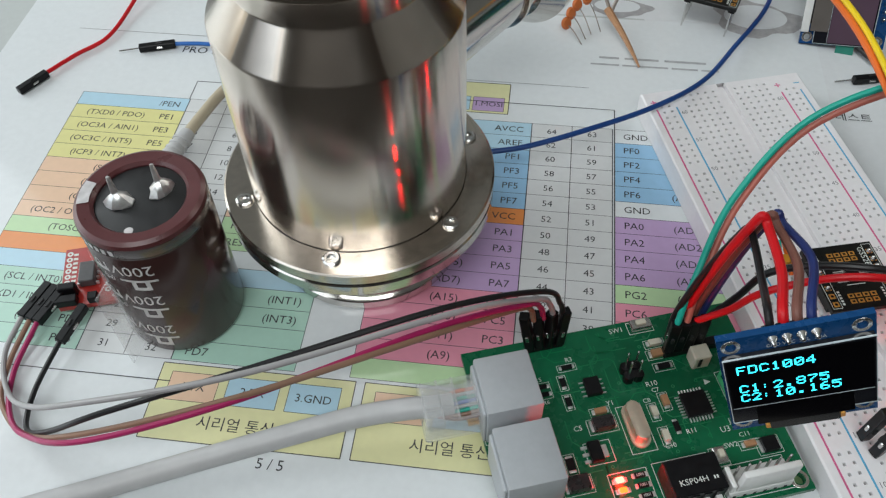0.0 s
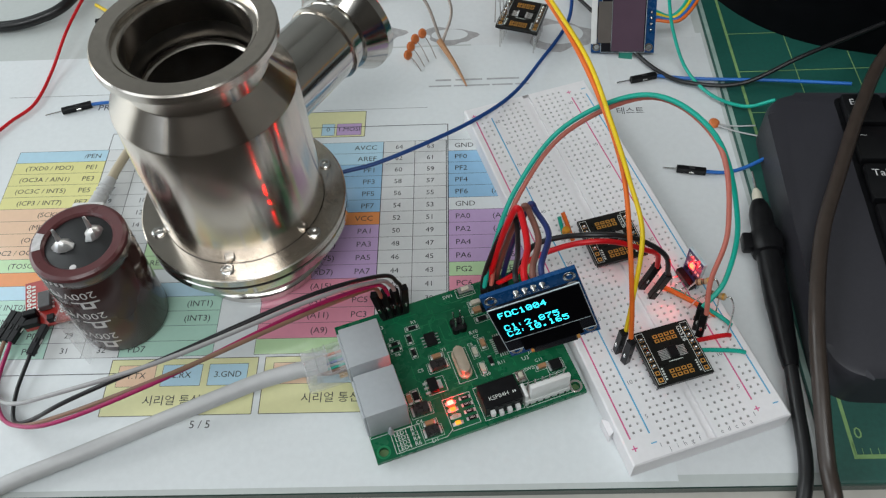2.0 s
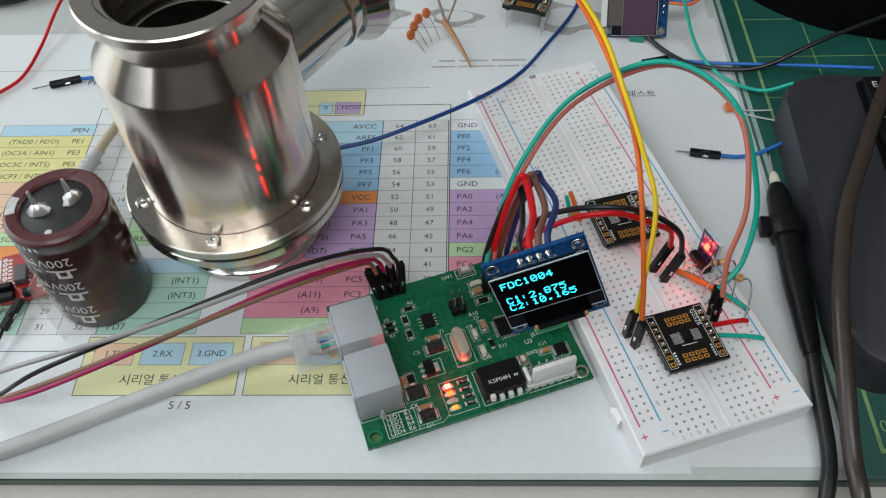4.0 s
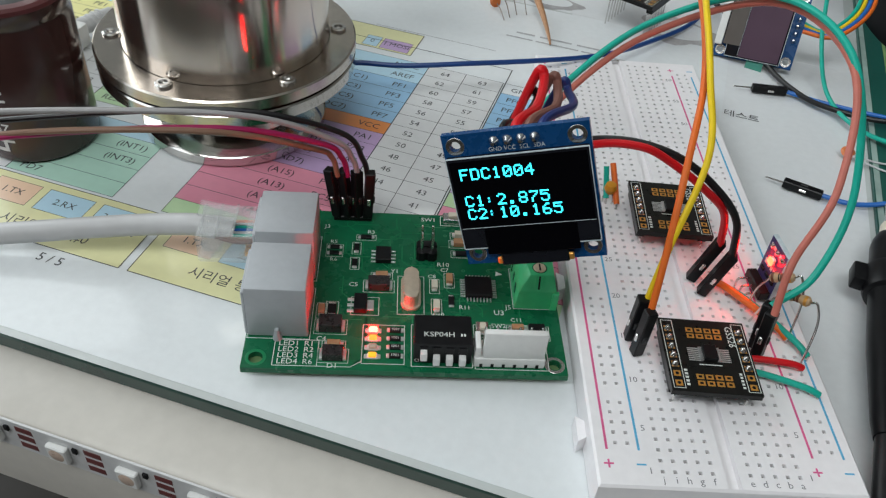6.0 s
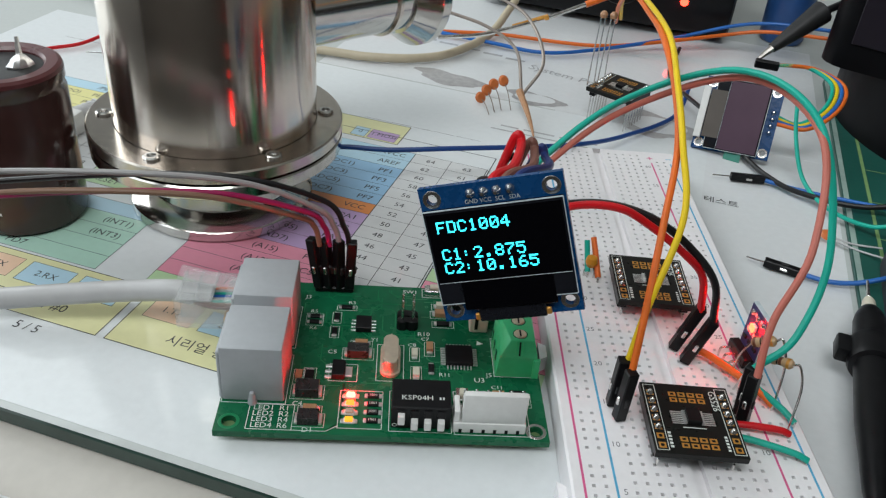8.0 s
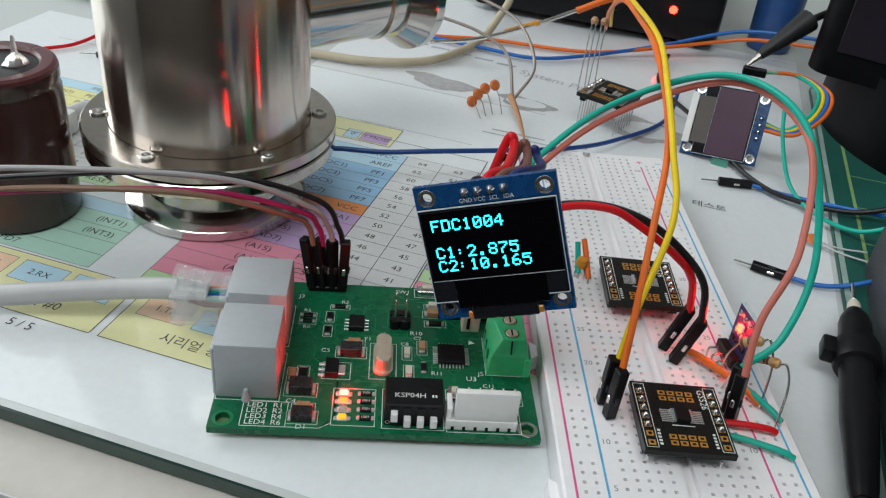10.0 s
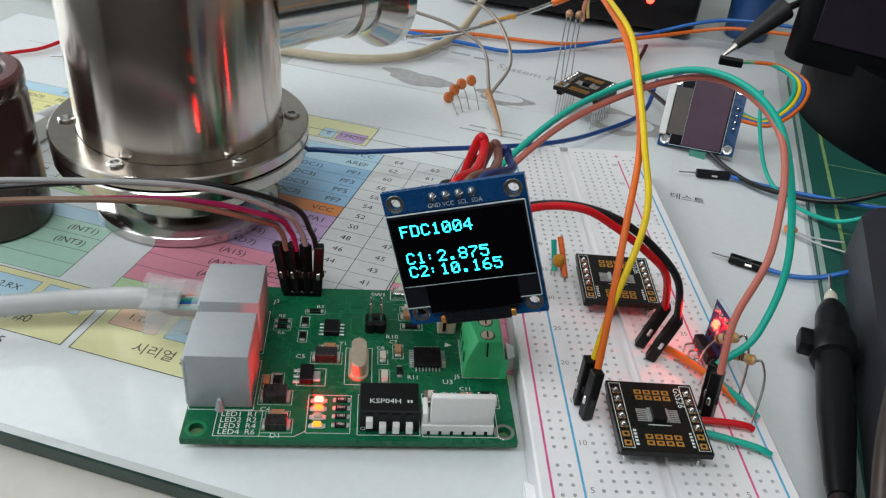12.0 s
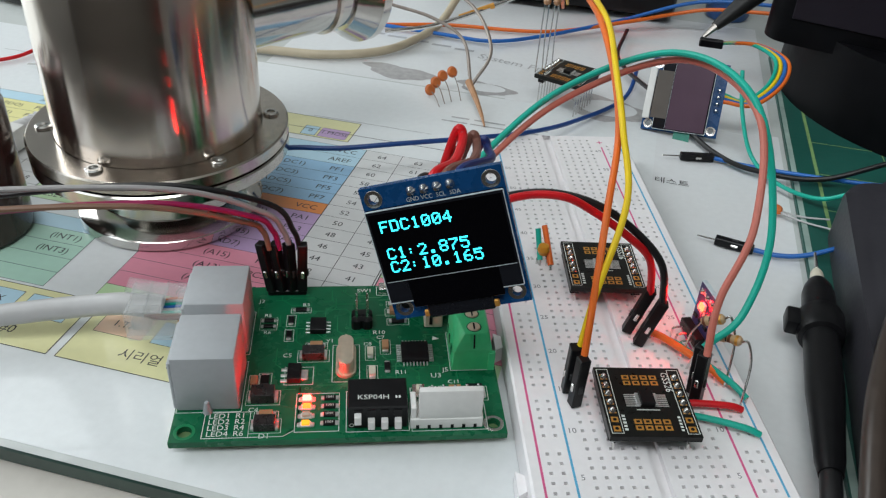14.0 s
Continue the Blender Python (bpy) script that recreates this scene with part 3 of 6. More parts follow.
# ---------------------------------------------------------------- led strip on the desk's front edge
strip = solo("led_strip", cube(-420, -48, -20.9, -20.35, -14.0, -4.0, 0.1), M_STRIP, "white led strip stuck along the desk's front edge", "led strip")
for i in range(22):
    x = -110.4 + 16.9 * (i - 17)
    led = part("led", cube(x - 2.5, x + 2.5, -22.4, -20.9, -11.3, -6.3, 0.3), M_WHITEPLASTIC, strip)
    part("lens", lathe(bmesh.new(), [(0, 0.15), (1.6, 0.15), (1.9, 0)], 20, place(x, -22.4, -8.8, 0, 90)), M_LEDOFF, led)
    for z in (-11.7, -8.8, -6.1):
        part("pad", cube(x + 6.3, x + 10.5, -21.0, -20.9, z - 0.9, z + 0.9, 0.04), M_COPPERRED, strip)
    part("chip", cube(x + 3.6, x + 4.8, -21.5, -20.9, -7.3, -5.7, 0.1), M_CHIP, strip)

# ---------------------------------------------------------------- steel vacuum fitting
fitting = thing("vacuum_fitting", "polished stainless steel vacuum chamber with side port on the chart", "vacuum fitting", place(-130.2, 96.0))
R = 29.2
part("body", lathe(bmesh.new(), [(28.0, 27), (R, 28.4), (R, 81.5), (R - 0.3, 82.3), (22.4, 90.6), (22.2, 91.2), (22.2, 97.0), (21.5, 97.5)], 128), M_TURNED, fitting, sharp=22)
part("top_flange", lathe(bmesh.new(), [(22.2, 97.2), (26.9, 100.2), (27.5, 100.8), (27.5, 103.4), (27.0, 103.9), (22.0, 103.9), (21.4, 103.4), (21.4, 101.8), (19.8, 101.6), (19.4, 101.0), (19.4, 92)], 128), M_STEELDULL, fitting, "turned steel clamp flange")
# shade of the hollow is put into the darker steel colour
part("bore", lathe(bmesh.new(), [(19.4, 92.2), (19.4, 86), (26.5, 80), (26.5, 45), (18, 44.5), (17, 40), (0, 40)], 96), M_STEELDARK, fitting, "hollow inside, steel darkened as painted shade")
part("seal_ring", lathe(bmesh.new(), [(17.6, 84), (18.6, 84.6), (18.6, 85.8), (17.6, 86.4)], 64), M_STEELDULL, fitting)
part("clamp_plate", lathe(bmesh.new(), [(R, 24.6), (36.4, 24.6), (36.9, 25.0), (36.9, 27.9), (36.4, 28.3), (R + 0.2, 28.3)], 128), M_STEELDULL, fitting)
part("gasket", lathe(bmesh.new(), [(30, 23.9), (35.2, 23.9), (35.2, 24.6), (30, 24.6)], 96), M_RUBBER, fitting, "thin black gasket")
part("lower_plate", lathe(bmesh.new(), [(20, 19.9), (36.4, 19.9), (36.8, 20.3), (36.8, 23.5), (36.4, 23.9), (20, 23.9)], 128), M_STEEL, fitting)
part("neck", lathe(bmesh.new(), [(21.5, 6.4), (21.2, 7.0), (21.2, 20.0)], 96), M_STEEL, fitting)
part("base_flange", lathe(bmesh.new(), [(0, 0.05), (26.9, 0.05), (27.5, 0.6), (27.5, 3.2), (27.0, 3.7), (21.5, 6.6), (21.0, 6.6)], 128), M_STEEL, fitting)
for k in range(6):
    a = radians(-92 + 60 * k)
    x, y = 31.9 * math.cos(a), 31.9 * math.sin(a)
    screw = part("screw", lathe(bmesh.new(), [(1.0, 27.9), (2.35, 28.3), (2.35, 28.9), (1.9, 29.2), (1.25, 29.2), (1.15, 28.5), (0, 28.5)], 20, place(x, y)), M_TIN, fitting)
# side port
PORT = place(0, 0, 57.5) @ pose(0, 0, 0, 0, 0, 58) @ pose(0, 0, 0, 0, 90, 0)
part("side_tube", lathe(bmesh.new(), [(13.9, 24), (13.9, 62), (13.2, 62.6)], 64, PORT), M_STEEL, fitting)
part("side_collar", lathe(bmesh.new(), [(13.9, 55.6), (14.9, 56), (14.9, 57.2), (13.9, 57.6)], 64, PORT), M_STEELDULL, fitting)
part("side_flange", lathe(bmesh.new(), [(13.2, 62), (15, 62.4), (19.4, 68.4), (20, 69), (20, 72), (19.6, 72.6), (13, 72.6), (12.6, 72), (12.6, 40), (0, 40)], 96, PORT), M_STEEL, fitting)

# ---------------------------------------------------------------- electrolytic capacitor
capacitor = thing("electrolytic_capacitor", "large brown snap-in electrolytic capacitor standing on the chart", "capacitor", place(-176.3, 65.0))
CR = 15.9
part("sleeve", lathe(bmesh.new(), [(0, 0.1), (CR - 1.5, 0.1), (CR - 0.3, 0.8), (CR, 2.2), (CR, 38.6), (CR - 0.7, 39.8), (CR - 0.7, 40.6), (CR, 41.8), (CR, 44.6)], 96), M_SLEEVE, capacitor)
part("rim", lathe(bmesh.new(), [(CR, 44.4), (CR - 0.3, 45.6), (CR - 1.3, 46.2), (CR - 4.2, 46.0), (CR - 4.9, 45.2), (CR - 4.9, 44.2)], 96), M_SLEEVERIM, capacitor, "maroon shrunk sleeve rim")
part("disc", lathe(bmesh.new(), [(CR - 4.6, 44.6), (CR - 5.2, 44.8), (0, 44.8)], 64), M_BUNG, capacitor, "black sealing disc")
for x, y, spin in ((-4.6, -1.8, 20), (4.3, 3.2, 75)):
    b = lathe(bmesh.new(), [(0, 44.8), (3.0, 44.85), (3.1, 45.3), (2.5, 46.5), (1.4, 47.6), (0.6, 48.2), (0, 48.3)], 9)
    for v in b.verts:
        v.co.x *= 1.12 + 0.3 * noise.noise(v.co * 900)
        v.co.y *= 0.86 + 0.35 * noise.noise(v.co * 1100 + Vector((7, x, 2)))
    bmesh.ops.transform(b, matrix=place(x, y, 0, spin), verts=b.verts)
    t = part("terminal", b, M_SOLDER, capacitor, "crumpled solder lump", sharp=20)
    part("lug", tube(bmesh.new(), [(x, y, 45.5), (x - 0.5, y + 0.5, 48.6), (x - 1.0, y + 1.3, 52.4)], (1.25, 0.5), 5), M_SOLDER, t)
part("vent_mark", lathe(bmesh.new(), [(0, 44.84), (0.9, 44.86), (1.1, 44.8)], 18, place(0.6, -10.0)), M_GREYPRINT, capacitor, "pale dot on the disc")
bm = bmesh.new()
a = [bm.verts.new(V(r * math.cos(radians(t)), r * math.sin(radians(t)), 46.34)) for t in range(168, 199, 3) for r in (CR - 4.1, CR - 1.2)]
for k in range(0, len(a) - 2, 2):
    bm.faces.new((a[k], a[k + 1], a[k + 3], a[k + 2]))
part("polarity_mark", bm, M_GREYPRINT, capacitor, "pale polarity mark", smooth=False)


def wrap_text(bm, text, size, radius, angle, z, spin=180.0):
    """Lettering bent round an upright cylinder."""
    b = bmesh.new()
    lettering(b, text, size, 0, 0, 0, turn=spin)
    for v in b.verts:
        t = radians(angle) + v.co.x / (radius * MM)
        v.co = Vector((radius * MM * math.cos(t), radius * MM * math.sin(t), z * MM + v.co.y))
    me = bpy.data.meshes.new("bent")
    b.to_mesh(me)
    b.free()
    bm.from_mesh(me)
    bpy.data.meshes.remove(me)


def bent_bars(bm, radius, a0, a1, z0, z1):
    a = [bm.verts.new(V(radius * math.cos(radians(t)), radius * math.sin(radians(t)), z)) for t in np.linspace(a0, a1, 8) for z in (z0, z1)]
    for k in range(0, len(a) - 2, 2):
        bm.faces.new((a[k], a[k + 2], a[k + 3], a[k + 1]))


bm = bmesh.new()
for k, z in enumerate((33.5, 21.5, 8.5)):
    a = -88 - 3 * k
    wrap_text(bm, "200V10", 5.2, CR + 0.06, a - 9, z + 3.2)
    wrap_text(bm, "(M)", 2.4, CR + 0.06, a - 26, z - 1.4)
    bent_bars(bm, CR + 0.06, a - 14, a + 20, z - 1.2, z - 0.4)
    bent_bars(bm, CR + 0.06, a - 4, a + 12, z - 4.4, z - 3.2)
    bent_bars(bm, CR + 0.06, a - 4, a, z - 4.4, z - 0.6)
    bent_bars(bm, CR + 0.06, a + 8, a + 12, z - 4.4, z - 0.6)
    bent_bars(bm, CR + 0.06, a - 38, a - 22, z + 1.2, z + 2.6)
for k in range(7):
    bent_bars(bm, CR + 0.06, -142 + 7 * k, -138 + 7 * k, 42.2, 43.9)
part("marking", bm, M_GREYPRINT, capacitor, "pale grey printed rating, upside down", smooth=False)
part("loose_film", prism(bmesh.new(), [(-16.4, -6), (-12.5, -10.6), (-7.6, -14.3), (-8.5, -20.5), (-8.9, -20.4), (-8.2, -14.2), (-13, -10.2), (-16.8, -5.8)], 0.3, 30), M_FILM, capacitor, "loose clear wrapping film", smooth=False)

# ---------------------------------------------------------------- green circuit board
PCB_AT = place(-80.0, 4.2, 0, 19.3)
PT = 4.0
board = thing("circuit_board", "green circuit board with grey jacks and lit red leds", "circuit board", PCB_AT)


def holed_board(bm, w, h, z0, z1, holes, seg=16):
    """A flat board with round holes, cut as a grid of plates round each hole."""
    xs = sorted({0.0, w, *(c for x, y, r in holes for c in (x - 2 * r, x + 2 * r))})
    ys = sorted({0.0, h, *(c for x, y, r in holes for c in (y - 2 * r, y + 2 * r))})
    xs = [x for x in xs if 0 <= x <= w]
    ys = [y for y in ys if 0 <= y <= h]
    for xa, xb in zip(xs, xs[1:]):
        for ya, yb in zip(ys, ys[1:]):
            hole = next(((x, y, r) for x, y, r in holes if xa < x < xb and ya < y < yb), None)
            if hole is None:
                slab(bm, xa, xb, ya, yb, z1)
                bm.faces.new([bm.verts.new(V(*q, z0)) for q in ((xa, ya), (xa, yb), (xb, yb), (xb, ya))])
                continue
            x, y, r = hole
            ring = [(x + r * math.cos(2 * math.pi * k / seg), y + r * math.sin(2 * math.pi * k / seg)) for k in range(seg)]
            edge = []
            for px, py in ring:
                dx, dy = px - x, py - y
                s = min(((xb - x) if dx > 0 else (xa - x)) / dx if abs(dx) > 1e-9 else 1e9, ((yb - y) if dy > 0 else (ya - y)) / dy if abs(dy) > 1e-9 else 1e9)
                edge.append((x + dx * s, y + dy * s))
            corners = [(xa, ya), (xb, ya), (xb, yb), (xa, yb)]
            for k in range(seg):
                j = (k + 1) % seg
                outer = [edge[k]]
                for c in corners:
                    ak, ac, aj = (math.atan2(q[1] - y, q[0] - x) for q in (edge[k], c, edge[j]))
                    if 1e-6 < (ac - ak) % (2 * math.pi) < ((aj - ak) % (2 * math.pi)) - 1e-6:
                        outer.append(c)
                outer.append(edge[j])
                loop = [ring[k], *outer, ring[j]]
                bm.faces.new([bm.verts.new(V(*q, z1)) for q in loop])
                bm.faces.new([bm.verts.new(V(*q, z0)) for q in loop[::-1]])
                bm.faces.new([bm.verts.new(V(*q)) for q in ((*ring[k], z0), (*ring[k], z1), (*ring[j], z1), (*ring[j], z0))])
    for xa, xb in zip(xs, xs[1:]):
        for y, (p, q) in ((0.0, (xa, xb)), (h, (xb, xa))):
            bm.faces.new([bm.verts.new(V(*c)) for c in ((p, y, z0), (q, y, z0), (q, y, z1), (p, y, z1))])
    for ya, yb in zip(ys, ys[1:]):
        for x, (p, q) in ((w, (ya, yb)), (0.0, (yb, ya))):
            bm.faces.new([bm.verts.new(V(*c)) for c in ((x, p, z0), (x, q, z0), (x, q, z1), (x, p, z1))])
    bmesh.ops.remove_doubles(bm, verts=bm.verts, dist=1e-6)
    return bm


BW, BH = 73.0, 53.8
part("laminate", holed_board(bmesh.new(), BW, BH, PT - 1.6, PT, [(3.0, 3.0, 1.6), (70.2, 3.0, 1.35)]), M_PCB, board, smooth=False)
part("edge_band", prism(bmesh.new(), [(0.2, 0.2), (BW - 0.2, 0.2), (BW - 0.2, BH - 0.2), (0.2, BH - 0.2)], PT - 1.9, PT - 1.58), M_PCBEDGE, board, smooth=False)
for x, y in ((3.0, 3.0), (70.2, 3.0)):
    part("hole_ring", lathe(bmesh.new(), [(1.6, PT + 0.02), (2.3, PT + 0.03), (2.35, PT)], 24, place(x, y)), M_PCBTRACE if x < 10 else M_TIN, board)
for x, y in ((5, 50), (68, 50), (36, 26), (5, 4), (68, 5)):
    part("solder_foot", lathe(bmesh.new(), [(0, 0.02), (0.8, 0.1), (1.2, PT - 1.6)], 10, place(x + 1.5, y + 1.5)), M_TIN, board)
# traces
rng = random.Random(4)
bm = bmesh.new()


def trace(points, w=0.28):
    for (xa, ya), (xb, yb) in zip(points, points[1:]):
        d = Vector((xb - xa, yb - ya)).normalized() * w / 2
        bm.faces.new([bm.verts.new(V(*p, PT + 0.025)) for p in ((xa + d.y, ya - d.x), (xb + d.y, yb - d.x), (xb - d.y, yb + d.x), (xa - d.y, ya + d.x))])


for k in range(46):
    x, y = rng.uniform(16, 62), rng.uniform(15, 51)
    s, q = rng.choice((-1, 1)), rng.choice((-1, 1))
    a, b, c = rng.uniform(1.5, 8), rng.uniform(0.6, 3.2), rng.uniform(1, 7)
    pts = [(x, y), (x + s * a, y), (x + s * (a + b), y + q * b), (x + s * (a + b), y + q * (b + c))]
    pts = [(min(max(px, 15), 71), min(max(py, 2), 52)) for px, py in pts]
    if all(abs(a[0] - b[0]) + abs(a[1] - b[1]) > 0.1 for a, b in zip(pts, pts[1:])):
        trace(pts)
for k in range(4):
    trace([(16 + k * 0.8, 1.2 + k * 0.5), (24 + k, 1.2 + k * 0.5), (27, 4.0 + k), (27, 14 + k)], 0.35)
for k in range(40):
    lathe(bm, [(0.25, PT + 0.03), (0.5, PT + 0.03)], 8, place(rng.uniform(16, 70), rng.uniform(15, 52)))
part("copper_layer", bm, M_PCBTRACE, board, smooth=False)
# silkscreen
bm = bmesh.new()


def outline(x0, x1, y0, y1, w=0.16):
    frame_bm = bmesh.new()
    for a, b, c, d in ((x0, x1, y0 - w / 2, y0 + w / 2), (x0, x1, y1 - w / 2, y1 + w / 2), (x0 - w / 2, x0 + w / 2, y0, y1), (x1 - w / 2, x1 + w / 2, y0, y1)):
        slab(frame_bm, a, b, c, d, PT + 0.04)
    part("outline_mark", frame_bm, M_SILK, board, smooth=False)


for k, (a, b) in enumerate((("LED1", "R1"), ("LED2", "R2"), ("LED3", "R4"), ("LED4", "R6"))):
    part("part_number", lettering(bmesh.new(), a, 2.1, 7.6, 7.3 - 1.75 * k, PT + 0.05, align="LEFT"), M_SILK, board, smooth=False)
    part("part_number", lettering(bmesh.new(), b, 2.1, 13.3, 7.3 - 1.75 * k, PT + 0.05, align="LEFT"), M_SILK, board, smooth=False)
outline(6.8, 16.6, 0.9, 8.4)
for text, x, y, s in (("C4", 17.0, 8.9, 1.9), ("D1", 20.0, 1.1, 2.0), ("C5", 23.4, 26.6, 1.9), ("R5", 17.6, 41.8, 1.7), ("R6", 17.9, 35.2, 1.7), ("R3", 27.0, 45.9, 1.8), ("Y1", 33.4, 31.6, 1.8), ("C10", 44.0, 17.4, 1.7), ("C7", 45.8, 32.6, 1.7), ("C11", 62.6, 16.4, 1.7), ("SW2", 58.2, 14.4, 1.8), ("U3", 58.6, 18.6, 2.2), ("J5", 61.0, 20.5, 2.0), ("R10", 45.5, 34.5, 2.0), ("SW1", 42.0, 51.6, 2.0), ("C8", 42.6, 30.2, 1.7),
                      ("J3", 15.6, 47.6, 2.0), ("R11", 50.4, 20.0, 1.8)):
    part("part_number", lettering(bmesh.new(), text, s, x, y, PT + 0.05), M_SILK, board, smooth=False)
outline(34.2, 40.6, 17.2, 30.0)
outline(37.6, 51.4, 1.6, 14.0)
outline(52.0, 68.8, 1.3, 9.6)
outline(62.2, 72.4, 20.2, 34.0)
outline(0.3, 14.4, 8.6, 24.9)
outline(0.3, 14.4, 27.3, 43.4)
outline(26.4, 36.0, 2.0, 13.6)
outline(52.2, 56.2, 9.8, 14.6)
outline(23.2, 29.8, 16.6, 22.4)
outline(45.2, 52.0, 49.6, 53.2)
trace_top = [(16.6, 0.9), (24.0, 0.9), (26.4, 2.6), (26.4, 4.0)]
for (xa, ya), (xb, yb) in zip(trace_top, trace_top[1:]):
    d = Vector((xb - xa, yb - ya)).normalized() * 0.08
    bm.faces.new([bm.verts.new(V(*p, PT + 0.045)) for p in ((xa + d.y, ya - d.x), (xb + d.y, yb - d.x), (xb - d.y, yb + d.x), (xa - d.y, ya + d.x))])
part("printed_line", bm, M_SILK, board, "white printed line", smooth=False)
bm = bmesh.new()
bm.faces.new([bm.verts.new(V(*p, PT + 0.045)) for p in ((58.6, 31.2), (60.4, 31.8), (58.8, 32.8))])
part("pin_mark", bm, M_SILK, board, "white printed triangle", smooth=False)

# the two jacks
for n, v in enumerate((9.2, 27.8)):
    jack = part("jack", cube(0.5, 14.1, v, v + 15.2, PT, 19.2, 0.45, 2), M_JACK, board, "grey plastic modular jack")
    part("socket", cube(0.38, 0.5, v + 2.4, v + 12.8, PT + 2.2, PT + 11.5), M_CHIP, jack, "dark socket opening", smooth=False)
    part("peg", rod(bmesh.new(), (7.2, v - 0.5, PT), (7.2, v - 0.5, PT + 3.2), 1.1, 0.5), M_JACK, jack)
    part("shoulder", cube(-0.3, 0.6, v + 0.6, v + 14.6, PT, 17.6, 0.3), M_JACK, jack)


def two_pad(name, x, y, lx, ly, h, ma, ends=True, z=PT, label=""):
    """A small surface part with bright solder ends along its longer side."""
    body = part(name, cube(x - lx / 2, x + lx / 2, y - ly / 2, y + ly / 2, z, z + h, 0.08), ma, board, label)
    if ends:
        for s in (-1, 1):
            if lx >= ly:
                part("solder", cube(min(x + s * (lx * 0.5 - 0.2), x + s * (lx * 0.5 + 0.7)), max(x + s * (lx * 0.5 - 0.2), x + s * (lx * 0.5 + 0.7)), y - ly * 0.46, y + ly * 0.46, z, z + 0.25 + h * 0.25, 0.22, 2), M_SOLDER, body)
            else:
                part("solder", cube(x - lx * 0.46, x + lx * 0.46, min(y + s * (ly * 0.5 - 0.2), y + s * (ly * 0.5 + 0.7)), max(y + s * (ly * 0.5 - 0.2), y + s * (ly * 0.5 + 0.7)), z, z + 0.25 + h * 0.25, 0.22, 2), M_SOLDER, body)
        gx, gy = (1.15, 0.45) if lx >= ly else (0.45, 1.15)
        if lx * ly > 3.8:
            outline(x - lx / 2 - gx, x + lx / 2 + gx, y - ly / 2 - gy, y + ly / 2 + gy, 0.12)
    return body


# indicator leds and their resistors
for k in range(4):
    y = 11.6 - 2.55 * k
    lit = (M_LEDPCB, M_LEDAMBER, M_LEDOFF, M_LEDYELLOW)[k]
    led = two_pad("indicator_led", 28.8, y, 2.4, 1.4, 0.6, M_WHITEPLASTIC)
    part("lens", cube(27.9, 29.7, y - 0.68, y + 0.68, PT + 0.5, PT + 1.2, 0.25, 2), lit, led, ("lit red lens", "lit amber lens", "clear lens", "lit yellow lens")[k])
    r = two_pad("resistor", 33.9, y + 0.35, 2.6, 1.4, 0.6, M_CHIP)
    part("marking", lettering(bmesh.new(), "1001", 1.0, 33.9, y + 0.35, PT + 0.62), M_SILK, r, smooth=False)
# small parts
two_pad("tantalum_capacitor", 29.6, 26.2, 5.2, 3.2, 2.4, M_TANTAL)
two_pad("tantalum_capacitor", 18.9, 12.6, 5.2, 3.6, 2.6, M_TANTAL)
two_pad("diode", 20.0, 4.0, 4.6, 3.2, 2.2, M_TANTAL)
two_pad("ceramic_capacitor", 20.0, 7.2, 3.0, 1.5, 1.2, M_CERAMIC)
two_pad("ceramic_capacitor", 30.2, 29.8, 3.0, 1.5, 1.2, M_CERAMIC)
two_pad("ceramic_capacitor", 16.4, 17.6, 1.5, 2.6, 1.2, M_CERAMIC)
two_pad("resistor", 18.8, 18.0, 2.0, 3.0, 0.7, M_CHIP)
two_pad("resistor", 18.0, 39.6, 2.4, 1.2, 0.6, M_CHIP)
two_pad("resistor", 18.0, 37.4, 2.4, 1.2, 0.6, M_CHIP)
outline(15.9, 20.1, 36.2, 40.8, 0.12)
two_pad("resistor", 23.5, 39.6, 1.4, 2.4, 0.7, M_CHIP)
outline(22.4, 24.6, 37.4, 41.8, 0.12)
two_pad("resistor", 23.3, 34.0, 1.4, 2.4, 0.7, M_CHIP)
outline(22.2, 24.4, 31.8, 36.2, 0.12)
two_pad("resistor", 25.8, 43.7, 2.8, 1.2, 0.7, M_CHIP)
outline(23.3, 28.3, 42.7, 44.7, 0.12)
two_pad("ceramic_capacitor", 43.2, 26.8, 1.5, 2.6, 1.2, M_IVORY)
two_pad("ceramic_capacitor", 46.9, 29.0, 1.6, 2.8, 1.4, M_CERAMIC)
two_pad("ceramic_capacitor", 43.6, 20.0, 1.6, 2.8, 1.2, M_IVORY)
two_pad("resistor", 47.2, 21.8, 1.4, 2.6, 0.7, M_CHIP)
two_pad("ceramic_capacitor", 50.0, 42.4, 3.2, 2.0, 1.4, M_CERAMIC)
two_pad("ceramic_capacitor", 50.4, 45.6, 3.2, 1.6, 1.4, M_IVORY)
two_pad("resistor", 50.4, 38.6, 3.2, 1.6, 0.7, M_CHIP)
two_pad("inductor", 67.0, 12.4, 3.8, 3.6, 1.6, M_CHIP)
two_pad("ceramic_capacitor", 62.6, 13.6, 2.8, 1.5, 1.2, M_CERAMIC)
sw = part("tactile_switch", cube(45.8, 51.4, 50.0, 53.0, PT, PT + 1.8, 0.2), M_TIN, board, "small tactile switch with a pale button")
part("button", cube(47.2, 50.0, 50.8, 52.4, PT + 1.8, PT + 2.6, 0.3, 2), M_IVORY, sw)
sw = part("tactile_switch", cube(52.6, 55.6, 10.2, 14.2, PT, PT + 1.8, 0.2), M_TIN, board, "small tactile switch with a pale button")
part("button", cube(53.4, 54.9, 11.2, 13.2, PT + 1.8, PT + 2.8, 0.3, 2), M_IVORY, sw)


